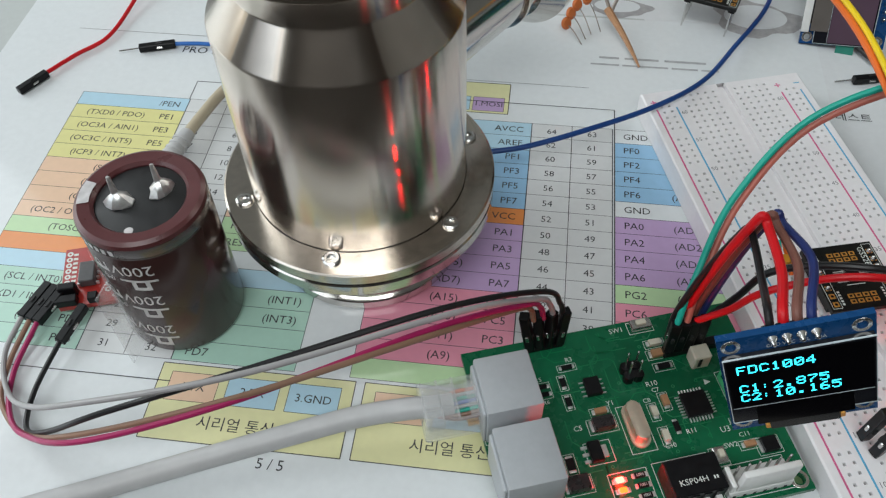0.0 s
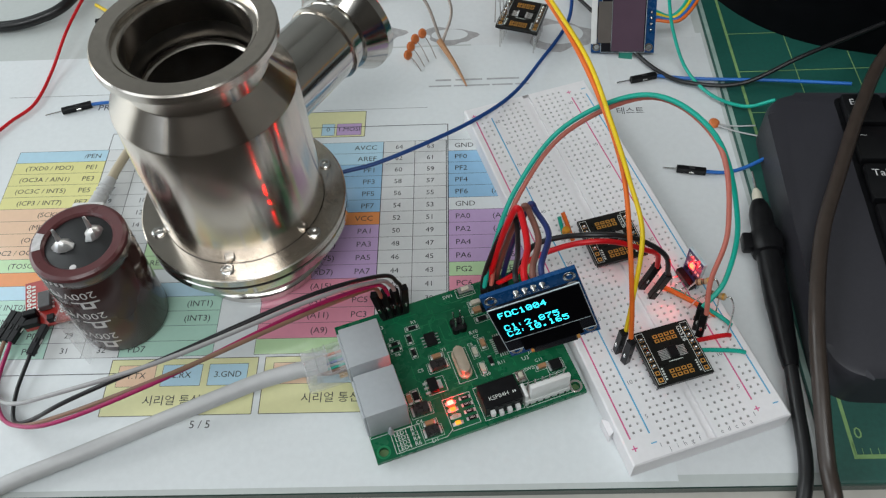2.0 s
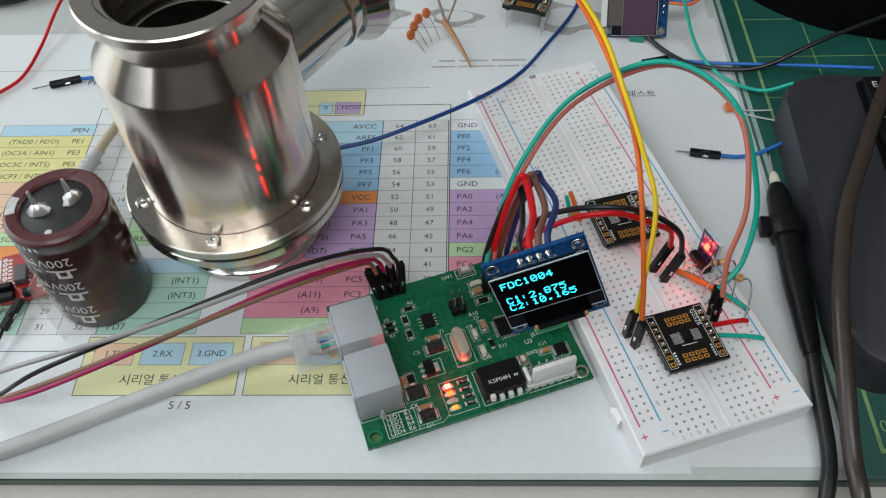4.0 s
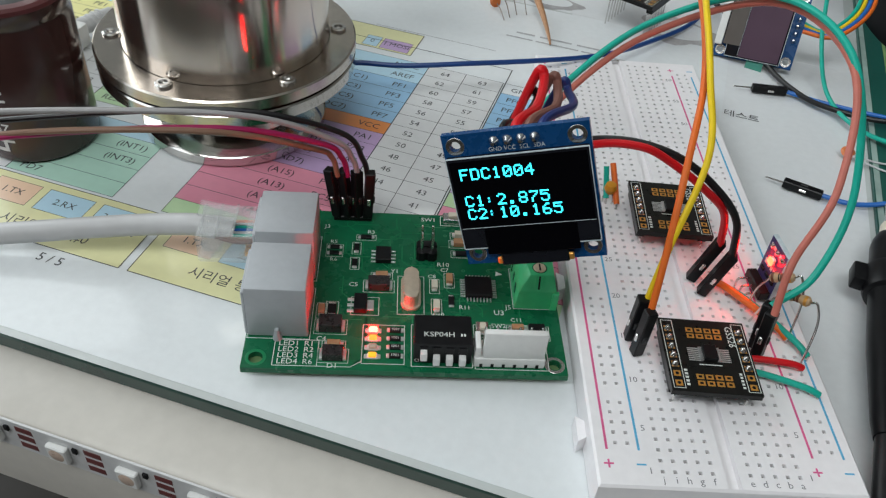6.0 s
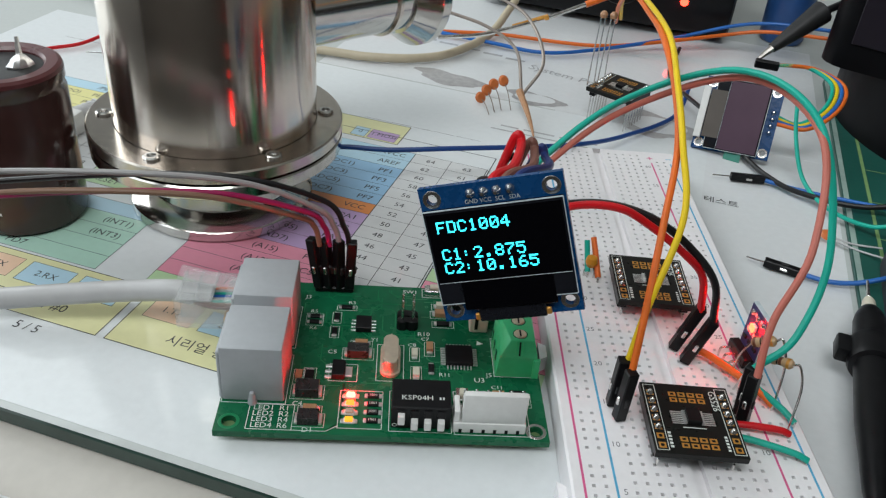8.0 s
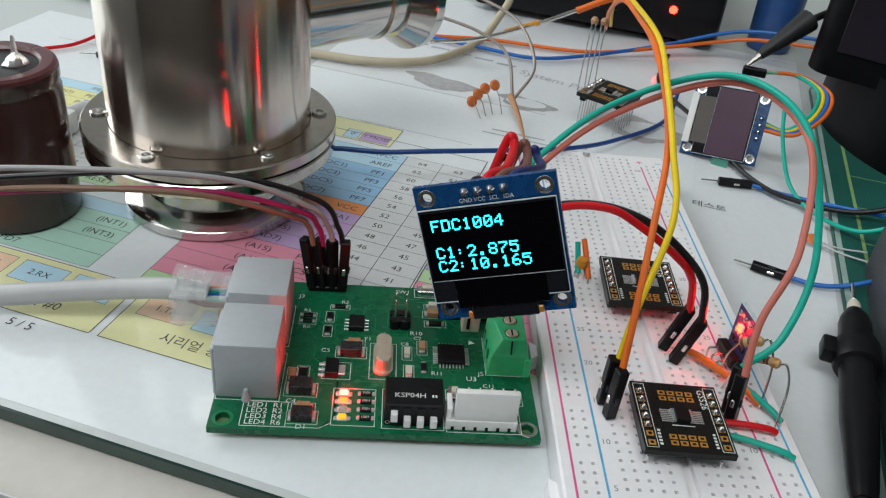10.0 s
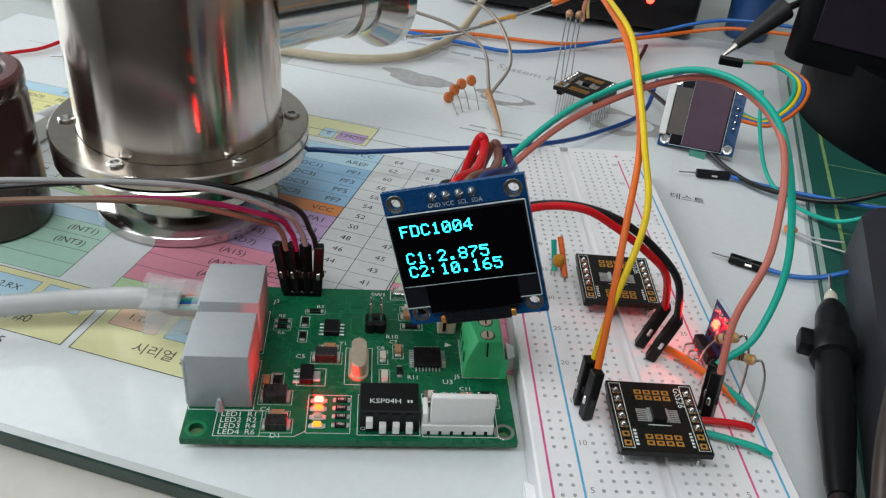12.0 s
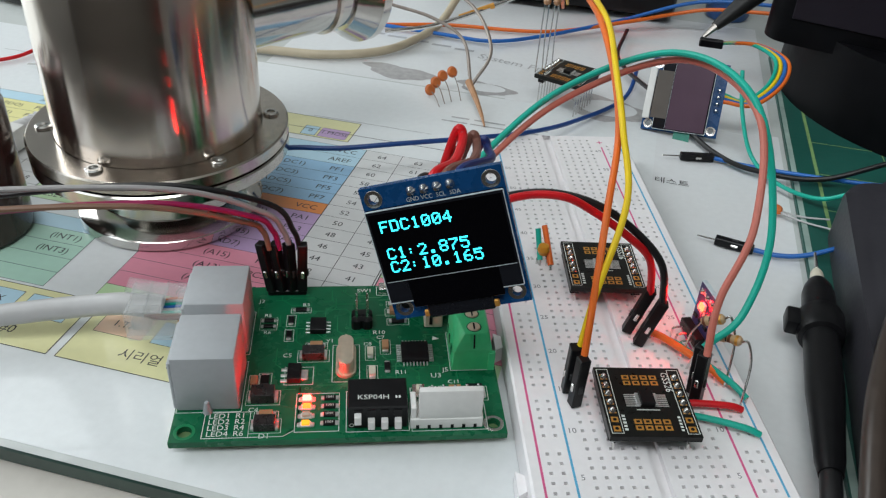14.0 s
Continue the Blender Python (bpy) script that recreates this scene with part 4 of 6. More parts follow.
def chip(x, y, lx, ly, h, pins_x, pins_y, pitch):
    body = part("integrated_circuit", cube(x - lx / 2, x + lx / 2, y - ly / 2, y + ly / 2, PT + 0.15, PT + h, 0.15), M_CHIP, board, "black chip with tinned legs")
    for n, along in ((pins_x, 0), (pins_y, 1)):
        for k in range(n):
            for s in (-1, 1):
                o = (k - (n - 1) / 2) * pitch
                if along == 0:
                    px, py = x + o, y + s * (ly / 2 + 0.55)
                    part("leg", cube(px - 0.17, px + 0.17, py - 0.6, py + 0.6, PT + 0.02, PT + 0.45, 0.06), M_SOLDER, body)
                else:
                    px, py = x + s * (lx / 2 + 0.55), y + o
                    part("leg", cube(px - 0.6, px + 0.6, py - 0.17, py + 0.17, PT + 0.02, PT + 0.45, 0.06), M_SOLDER, body)
    return body


chip(30.4, 36.6, 3.9, 4.9, 1.7, 0, 4, 1.27)
chip(54.0, 26.4, 6.6, 6.6, 1.3, 8, 8, 0.8)
tr = part("regulator", cube(23.9, 27.0, 16.9, 22.2, PT + 0.1, PT + 1.8, 0.15), M_CHIP, board, "black regulator with a soldered tab")
part("tab", cube(27.0, 28.6, 18.0, 21.2, PT, PT + 0.5, 0.1), M_SOLDER, tr)
for k in range(3):
    part("leg", cube(22.3, 23.9, 17.3 + 1.8 * k, 18.1 + 1.8 * k, PT, PT + 0.5, 0.1), M_SOLDER, tr)
# crystal
xt = part("crystal", prism(bmesh.new(), rounded(35.6, 39.2, 18.8, 29.4, 1.75, 8), PT + 0.8, PT + 4.2, 0.5), M_CRYSTAL, board, "shiny oval crystal can")
part("base", prism(bmesh.new(), rounded(35.0, 39.8, 18.2, 30.0, 2.3, 8), PT + 0.1, PT + 0.85), M_CRYSTAL, xt)
# dip switch
dip = part("dip_switch", cube(38.0, 51.0, 2.6, 11.6, PT, PT + 6.4, 0.25), M_CHIP, board, "black four-way dip switch with white levers")
part("lettering", lettering(bmesh.new(), "KSP04H", 2.0, 43.6, 5.6, PT + 6.45, wide=1.05), M_SILK, dip, smooth=False)
part("maker_mark", slab(slab(bmesh.new(), 48.4, 48.8, 5.2, 6.0, PT + 6.44), 49.1, 49.5, 5.2, 6.0, PT + 6.44), M_SILK, dip, smooth=False)
part("on_mark", lettering(bmesh.new(), "ON", 1.5, 39.4, 2.56, PT + 1.0, m=Matrix.Translation(V(0, 0, 0)) @ Matrix.Translation(V(39.4, 2.56, PT + 1.0)) @ pose(0, 0, 0, 90, 0, 0) @ Matrix.Translation(-V(39.4, 2.56, PT + 1.0))), M_SILK, dip, smooth=False)
for k in range(4):
    x = 40.2 + 2.9 * k
    slot = part("slot", cube(x - 0.9, x + 0.9, 2.35, 2.62, PT + 0.6, PT + 5.6, 0.05), M_BLACKPLASTIC, dip)
    z = PT + (2.6 if k == 0 else 1.1)
    part("lever", cube(x - 0.75, x + 0.75, 0.9, 2.5, z, z + 2.4, 0.15), M_WHITEPLASTIC, slot, "white lever")
# white pin housing
wh = part("pin_housing", cube(51.6, 67.6, 1.9, 7.6, PT, PT + 3.0, 0.2), M_WHITEPLASTIC, board, "white six-way plug housing")
part("wall", cube(53.3, 67.3, 1.95, 3.7, PT + 2.9, PT + 11.2, 0.5, 2), M_WHITEPLASTIC, wh)
part("side_wall", cube(51.7, 52.9, 2.2, 7.4, PT + 2.9, PT + 6.2, 0.2), M_WHITEPLASTIC, wh)
for k in range(6):
    x = 53.2 + 2.54 * k
    part("notch", cube(x - 0.35, x + 0.35, 1.84, 1.94, PT + 0.05, PT + 1.2), M_BLACKPLASTIC, wh, smooth=False)
    part("pin", rod(bmesh.new(), (x + 0.6, 5.6, PT + 2.9), (x + 0.6, 5.6, PT + 9.6), 0.36, 0.3, 8), M_TIN, wh)
# screw terminal
bm = bmesh.new()
for x, y, z in ((62.3, 20.2, 0), (71.9, 20.2, 0), (71.9, 32.8, 0), (62.3, 32.8, 0), (62.8, 20.4, 6.0), (71.9, 20.4, 6.0), (71.7, 32.6, 8.0), (62.5, 32.6, 8.0), (65.2, 22.0, 10.0), (70.9, 22.0, 10.0), (70.9, 32.3, 10.0), (63.2, 32.3, 10.0)):
    bm.verts.new(V(x, y, PT + z))
bmesh.ops.convex_hull(bm, input=list(bm.verts))
bmesh.ops.dissolve_limit(bm, angle_limit=radians(2), verts=list(bm.verts), edges=list(bm.edges))
bmesh.ops.recalc_face_normals(bm, faces=bm.faces)
bmesh.ops.bevel(bm, geom=list(bm.edges), offset=0.3 * MM, segments=2, profile=0.5, affect="EDGES")
term = part("screw_terminal", bm, M_TERMINAL, board, "green two-way screw terminal")
for y in (24.3, 29.2):
    well = part("screw_well", lathe(bmesh.new(), [(1.8, 10.04), (1.7, 10.03), (0, 10.03)], 24, place(67.6, y, PT)), M_PCB, term, "dark green screw well")
    part("screw", lathe(bmesh.new(), [(1.55, 10.03), (1.4, 10.3), (0, 10.34)], 20, place(67.6, y, PT)), M_BRASS, well, "dull brass screw")
    part("slot", cube(67.4, 67.8, y - 1.1, y + 1.1, PT + 10.30, PT + 10.37), M_CHIP, well, smooth=False)
part("groove", cube(-0.2, 0.2, -0.06, 0.06, -1.7, 1.7, m=place(67.5, 21.22, PT + 8.05, 0, -21)), M_CHIP, term, smooth=False)
for x in (66.6, 68.3):
    part("rib", cube(-0.12, 0.12, -0.1, 0.08, -1.8, 1.8, m=place(x, 21.22, PT + 8.05, 0, -21)), M_TERMINAL, term, smooth=False)
part("rib", cube(71.0, 72.6, 19.9, 21.0, PT, PT + 5.6, 0.15), M_TERMINAL, term)
for y in (23.0, 26.6, 30.4):
    part("side_slot", cube(62.30, 62.44, y, y + 1.0, PT + 2.6, PT + 5.4), M_PCB, term, "dark side slot", smooth=False)
# two-pin header with bare pins, and the six-pin header
for y in (36.9, 39.5):
    hd = part("pin_header", prism(bmesh.new(), [(38.7, y - 0.6), (39.3, y - 1.25), (40.7, y - 1.25), (41.3, y - 0.7), (41.9, y - 1.25), (43.3, y - 1.25), (43.9, y - 0.6), (43.9, y + 0.6), (43.3, y + 1.25), (39.3, y + 1.25), (38.7, y + 0.6)], PT, PT + 2.6, 0.15), M_BLACKPLASTIC, board, "black two-pin header with bare pins")
    for x in (40.0, 42.6):
        part("pin", rod(bmesh.new(), (x, y, PT + 2.4), (x, y + 0.1, PT + 8.6), 0.36, 0.3, 8), M_TIN, hd)
wedge = part("socket_block", cube(57.0, 61.6, 36.0, 40.2, PT, PT + 5.2, 0.3), M_IVORY, board, "small ivory wire socket")
part("slot", cube(58.2, 59.0, 35.8, 36.05, PT + 1.2, PT + 4.6), M_CHIP, wedge, smooth=False)

# ---------------------------------------------------------------- wires
def housing(bm, p, d, length=14.0, w=2.5):
    """A square plug shell from p along d."""
    d = Vector(d).normalized()
    m = Matrix.Translation(Vector(p) * MM) @ d.to_track_quat("Z", "Y").to_matrix().to_4x4()
    return box(bm, -w / 2, w / 2, -w / 2, w / 2, 0, length, 0.22, 1, m)


def jumper(label, material_, points, r=0.8, shells=(), pins=(), bare=(), group="", name="jumper_wire"):
    """A flexible wire with its plug shells: shells are (place, direction[, length]), pins (from, to)."""
    w = thing(name, label, "wire", place(*points[0]), group)
    back = Matrix.Translation(-w.matrix_world.translation)

    def local(bm):
        bmesh.ops.transform(bm, matrix=back, verts=bm.verts)
        return bm

    part("insulation", local(tube(bmesh.new(), points, r, 10, 9)), material_, w)
    for p, d, *n in shells:
        s = part("plug_shell", local(housing(bmesh.new(), p, d, *n)), M_BLACKPLASTIC, w, "black plug shell")
        dd = Vector(d).normalized()
        side = dd.orthogonal().normalized()
        q = Vector(p) + dd * 4.5
        for turn in range(4):
            o = Matrix.Rotation(turn * math.pi / 2, 3, dd) @ (dd.to_track_quat("Z", "Y").to_matrix() @ Vector((0, 1, 0)))
            part("latch", local(housing(bmesh.new(), q + o * 1.17, dd, 2.2, 0.9)), M_TIN if turn % 2 else M_RUBBER, s)
    for a, b in pins:
        part("pin", local(rod(bmesh.new(), a, b, 0.32, 0.28, 8)), M_TIN, w)
    return w


def pcb(u, v, z):
    p = PCB_AT @ V(u, v, z)
    return tuple(c / MM for c in p)


BB_AT = place(0, 0, 0, 17.6)


def bb(x, y, z):
    p = BB_AT @ V(x, y, z)
    return tuple(c / MM for c in p)


up = (0, 0, 1)
# four leads from the board to the small red breakout
starts = [pcb(18.1 + 2.54 * k, 51.0, 18.2) for k in range(4)]
plugs = [((-216.4, 52.2, 4.2), (0.30, 1, 0.05)), ((-213.9, 51.6, 4.4), (0.30, 1, 0.05)), ((-219.0, 52.9, 4.2), (0.30, 1, 0.05)), ((-205.4, 46.6, 4.0), (0.22, 1, 0.06))]
leads = [("tan-brown jumper wire from the board to the breakout", W_BROWN, [(-84.5, 54.4, 28), (-102.7, 38.6, 38), (-138.3, 18.9, 40), (-176.0, 12.9, 25.4), (-201.6, 18.9, 6.3), (-214.4, 28.8, 2.0), (-217.5, 39.9, 2.0)]),
         ("magenta jumper wire from the board to the breakout", W_MAGENTA, [(-82.5, 54.6, 30), (-102.4, 40.6, 37.8), (-141.5, 17.3, 39.0), (-176.7, 11.1, 24.9), (-199.5, 17.4, 9.0), (-210.0, 25.2, 3.0), (-214.8, 36.8, 2.2)]),
         ("grey jumper wire from the board to the breakout", W_GREY, [(-80.0, 55.9, 31), (-97.8, 43.2, 41.0), (-138.7, 21.6, 44.0), (-175.2, 15.9, 34.1), (-199.9, 22.6, 14.6), (-213.8, 32.0, 4.0), (-219.6, 42.6, 2.6)]),
         ("black jumper wire from the board to the breakout", W_BLACK, [(-78.5, 56.8, 33), (-100.3, 44.2, 41.0), (-139.1, 25.3, 39.8), (-170.4, 15.3, 32.1), (-192.8, 17.2, 13.0), (-204.0, 22.0, 3.3), (-206.8, 32.7, 2.5)])]
for (label, ma, mid), s, (p, d) in zip(leads, starts, plugs):
    s0 = (s[0], s[1], 5.2)
    jumper(label, ma, [s, (s[0] - 1.2, s[1] - 0.6, 24.0), *mid, p], 0.72, [(s0, (0.03 * (s[0] + 74), 0.02, 1), 14.6), (p, d, 12.0)], group="leads to the red breakout")
hd = part("pin_header", cube(16.9, 26.9, 50.0, 52.0, PT, PT + 1.6, 0.25), M_BLACKPLASTIC, board, "black four-pin header")

# second header behind the display
part("pin_header", cube(51.2, 66.6, 40.7, 43.3, PT, PT + 2.5, 0.25), M_BLACKPLASTIC, board, "black six-pin header")
HX = [52.5 + 2.54 * k for k in range(6)]
h6 = [pcb(u, 42.0, 18.0) for u in HX]
g6 = "wires on the header behind the display"


def riser(k):
    s = pcb(HX[k], 42.0, 6.5)
    return (s, up, 12.0)


jumper("sea-green wire arching from the board to the breadboard", W_GREEN, [h6[0], (-41.5, 69.0, 26.4), (-32.9, 87.5, 38.0), (-15.6, 102.1, 53.8), (9.9, 101.2, 67.8), (28.4, 84.0, 66.1), (36.8, 67.3, 44.9), (34.4, 55.3, 28.9), bb(40.6, 38.2, 22.0)],
       0.85, [riser(0), (bb(41.0, 38.0, 8.8), (-0.06, 0.03, 1), 13.5)], group=g6)
jumper("salmon wire arching from the board to the breadboard", W_SALMON, [h6[1], (-39.8, 68.7, 25.0), (-31.4, 86.9, 36.9), (-14.7, 102.1, 51.2), (11.7, 101.7, 66.1), (29.3, 82.4, 64.2), (32.4, 62.6, 47.3), (28.0, 51.9, 33.0), bb(40.4, 35.4, 22.0)],
       0.85, [riser(1), (bb(40.8, 35.4, 8.8), (-0.06, 0.03, 1), 13.5)], group=g6)
jumper("red wire from the board to the breadboard", W_RED, [h6[2], (-33.5, 61.5, 26.0), (-29.2, 58.5, 38.0), (-18.8, 57.2, 46.5), (-8.9, 57.0, 48.8), (-1.5, 58.7, 45.3), (7.2, 60.0, 39.5), (12.8, 63.0, 32.5), (14.9, 65.6, 21.5)],
       0.9, [riser(2), (bb(30.6, 59.2, 9.0), (0.28, 0.02, 1), 14)], group=g6)
jumper("black wire from the board to the breadboard", W_BLACK, [h6[3], (-31.5, 65.0, 27.0), (-28.0, 63.9, 38.0), (-20.1, 62.7, 43.7), (-10.3, 60.8, 47.1), (-0.4, 61.3, 45.4), (8.7, 62.4, 39.5), (15.6, 61.9, 32.4), (17.9, 61.9, 21.5)],
       0.9, [riser(3), (bb(32.2, 54.4, 9.0), (0.28, 0.02, 1), 14)], group=g6)

# ---------------------------------------------------------------- lit display
OX = Vector((0.94, 0.13, 0.315)).normalized()
OD = Vector((8.9, -3.6, -24.8))
OD = (OD - OX * OD.dot(OX)).normalized()
ON = OX.cross(-OD)
OLED_AT = Matrix.Translation(V(-46.4, 31.1, 57.6)) @ Matrix((OX, -OD, ON)).transposed().to_4x4() @ Matrix.Scale(1.03, 4)
oled = thing("display_module", "small lit display module with cyan digits, on a blue board", "display", OLED_AT)
OW, OH = 27.6, 28.0


M_MARGIN = material("clear_glass_margin", (0.13, 0.115, 0.105), 0.1, grain=0.06, grain_size=4, stain=0.1, stain_size=6)
M_EDGE = material("ground_glass_edge", (0.62, 0.70, 0.74), 0.25, grain=0.2, grain_size=1)


def display_board(parent, lit):
    """Blue board with notch, pads and holes; y runs down from the top edge as minus."""
    bm = bmesh.new()
    holes = [(2.4, OH - 2.4, 1.05), (OW - 2.4, OH - 2.4, 1.05), (2.4, 2.4, 1.05), (OW - 2.4, 2.4, 1.05)]
    b = holed_board(bm, OW, OH, -1.5, 0, holes)
    bmesh.ops.translate(b, vec=V(0, -OH, 0), verts=b.verts)
    part("blue_board", b, M_BLUEPCB, parent, smooth=False)
    for x, y, r in holes:
        part("hole_ring", lathe(bmesh.new(), [(1.05, 0.02), (1.75, 0.05), (1.8, 0)], 24, place(x, y - OH)), M_TIN, parent)
    for k in range(4):
        x = 9.9 + 2.54 * k
        part("solder_joint", lathe(bmesh.new(), [(1.0, 0), (0.9, 0.25), (0.45, 0.9), (0.35, 1.6), (0, 1.7)], 14, place(x, -2.0)), M_TIN, parent)
    pane = part("display_glass", cube(0.5, OW - 0.5, -23.6, -4.3, 0.05, 1.5, 0.1), M_GLASSRIM, parent, "dark display glass")
    part("active_area", slab(bmesh.new(), 0.9, OW - 0.9, -18.9, -4.9, 1.53), M_SCREEN if lit else M_SCREENOFF, pane, smooth=False)
    for ex0, ex1, ey0, ey1 in ((0.5, OW - 0.5, -4.34, -4.18), (0.36, 0.5, -23.6, -4.3), (OW - 0.5, OW - 0.36, -23.6, -4.3), (0.5, 5.0, -23.74, -23.6), (OW - 4.5, OW - 0.5, -23.74, -23.6), (0.9, OW - 0.9, -19.13, -19.05)):
        part("glass_edge", cube(ex0, ex1, ey0, ey1, 1.2, 1.56), M_EDGE, pane, "bright ground glass edge", smooth=False)
    part("driver_strip", cube(5.0, OW - 4.5, -25.2, -19.2, 0.9, 1.58, 0.1), M_SCREEN if lit else M_MARGIN, pane, "black driver strip" if lit else "clear glass margin")
    part("ribbon", cube(7.2, OW - 7.0, -28.2, -25.1, 0.1, 1.2, 0.3), M_GLASSRIM, pane, "grey folded ribbon")
    for x in (6.4, OW - 7.2):
        part("ribbon_corner", cube(x, x + 1.1, -27.9, -26.4, 0.2, 1.0, 0.2), M_GOLD, pane, "amber ribbon corner")
    return pane


pane = display_board(oled, True)
bm = bmesh.new()
for k, text in enumerate(("GND", "VCC", "SCL", "SDA")):
    lettering(bm, text, 1.25, 9.9 + 2.75 * k, -3.62, 0.03, wide=0.9)
part("pin_names", bm, M_SILK, oled, "white pin names", smooth=False)
GLYPH = {"F": "1f 01 01 0f 01 01 01", "D": "0f 11 11 11 11 11 0f", "C": "0e 11 01 01 01 11 0e", "1": "04 06 04 04 04 04 0e", "0": "0e 11 19 15 13 11 0e", "4": "08 0c 0a 09 1f 08 08",
         ":": "00 00 02 00 02 00 00", "2": "0e 11 10 08 04 02 1f", ".": "00 00 00 00 00 06 06", "8": "0e 11 11 0e 11 11 0e", "7": "1f 10 08 04 02 02 02", "5": "1f 01 0f 10 10 11 0e", "6": "0c 02 01 0f 11 11 0e"}
DOT = 0.335
for text, y in (("FDC1004", -6.4), ("C1:2.875", -12.0), ("C2:10.165", -14.8)):
    bm = bmesh.new()
    for n, ch in enumerate(text):
        for r, code in enumerate(GLYPH[ch].split()):
            for c in range(5):
                if int(code, 16) >> c & 1:
                    x = 2.6 + n * 2.07 + c * DOT
                    slab(bm, x, x + DOT * 0.97, y - (r + 1) * DOT, y - r * DOT - 0.01, 1.56)
    part("text_line", bm, M_CYAN, pane, "line of lit cyan letters", smooth=False)


def on_oled(x, y, z):
    p = OLED_AT @ V(x, y, z)
    return tuple(c / MM for c in p)


# four leads looping from the header to the back of the display
tops = [(-35.2, 66.0, 51.0), (-34.0, 64.2, 57.4), (-31.2, 66.8, 55.2), (-29.0, 69.4, 53.0)]
for k, (ma, word) in enumerate(((W_BLACK, "black"), (W_RED, "red"), (W_CHOCOLATE, "brown"), (W_NAVY, "navy blue"))):
    t = Vector(tops[k])
    s = Vector(pcb(53.0 + 2.54 * k, 44.6, 8.0))
    rise = s + Vector((0.3, 0.4, 12))
    head, low = Vector(on_oled(9.9 + 2.54 * k, -2.6, -3.5)), Vector(on_oled(9.9 + 2.54 * k, -12.0, -3.4))
    lean = Vector((0.9, 0.8, 0.4)) * (k - 1)
    jumper(word + " lead looping up to the back of the display", ma, [tuple(q) for q in (s, rise, rise.lerp(t, 0.55) + Vector((-1.0, 0.3, 0)), rise.lerp(t, 0.9) + Vector((-0.6, 0, 0.4)), t, t + Vector((1.3, -2.0, -1.4)), t.lerp(head, 0.5) + Vector((2.2, 0, -1.2)) + lean, head + Vector((0.3, 2.6, 0.2)), low)],
           (0.85, 1.05, 1.0, 0.95)[k], group="leads of the display")
    part("pin_shell", box(bmesh.new(), 8.7 + 2.54 * k, 11.1 + 2.54 * k, -14.5, -3.0, -4.6, -2.1, 0.2), M_BLACKPLASTIC, oled, "black plug shell behind the board")

# ---------------------------------------------------------------- network cable
eth = thing("network_cable", "pale grey network cable with a clear plug", "cable", place(-104, 33, 0))
back = Matrix.Translation(-eth.matrix_world.translation)


def shifted(bm, m=back):
    bmesh.ops.transform(bm, matrix=m, verts=bm.verts)
    return bm


part("jacket", shifted(tube(bmesh.new(), [(-97.6, 36.0, 12.4), (-103, 34.4, 12.6), (-108, 33.4, 12.6), (-120.1, 31.1, 10.2), (-134.4, 26.2, 8.2), (-154.3, 19.0, 5.4), (-180.8, 8.1, 3.6), (-201.0, -0.6, 3.0), (-216, -9, 0.5), (-232, -20, -6), (-250, -34, -22)], 2.75, 16, 8)), M_CABLEWHITE, eth)
PLUG = place(*pcb(0.4, 35.4, 11.5)) @ pose(0, 0, 0, 0, 0, 19.3 + 180)
bm = bmesh.new()
prism(bm, [(0.2, -5.85), (14.0, -5.85), (14.6, -5.2), (14.6, 5.2), (14.0, 5.85), (0.2, 5.85)], -4.3, -3.2, 0.2)
box(bm, 0.2, 14.4, -5.85, -4.75, -3.2, 4.0, 0.25)
box(bm, 0.2, 14.4, 4.75, 5.85, -3.2, 4.0, 0.25)
box(bm, 5.6, 14.2, -4.75, 4.75, 2.9, 4.0, 0.3)
box(bm, 0.2, 3.0, -4.75, 4.75, 2.4, 3.4, 0.2)
plug = part("plug", shifted(bm, back @ PLUG), M_CLEAR, eth, "clear plastic plug")
for k in range(8):
    part("contact", shifted(cube(0.8, 3.6, -3.75 + 1.02 * k, -3.4 + 1.02 * k, -4.15, -2.6), back @ PLUG), M_GOLD, plug, smooth=False)
for x in (5.6, 9.4, 13.2):
    part("ridge", shifted(cube(x, x + 0.5, -5.95, 5.95, 3.7, 4.35, 0.12), back @ PLUG), M_CLEAR, plug)
part("strain_insert", shifted(cube(9.0, 13.6, -4.2, 4.2, -3.0, 2.8, 0.8, 2), back @ PLUG), M_CLEAR, plug, "clear strain insert")
part("clip", shifted(cube(0, 13.5, -2.7, 2.7, 0, 1.0, 0.3), back @ PLUG @ place(0.8, 0, 4.3, 0, 0, -13)), M_CLEAR, plug)
for k, ma in enumerate((W_ORANGE, M_CABLEWHITE, W_GREEN, W_BRIGHTBLUE, M_CABLEWHITE, W_GREEN, W_BROWN, W_CHOCOLATE)):
    y = -3.6 + 1.02 * k
    part("core", shifted(tube(bmesh.new(), [(10.5, y * 0.5, 0), (6, y, 0.4), (0.6, y, 0.6)], 0.5, 8), back @ PLUG), ma, plug)

# ---------------------------------------------------------------- breadboard
bread = thing("breadboard", "white solderless breadboard with magenta and blue rail lines", "breadboard", BB_AT)
BBW, BBL, BBT, P = 54.6, 165.1, 8.5, 2.54
CX = BBW / 2


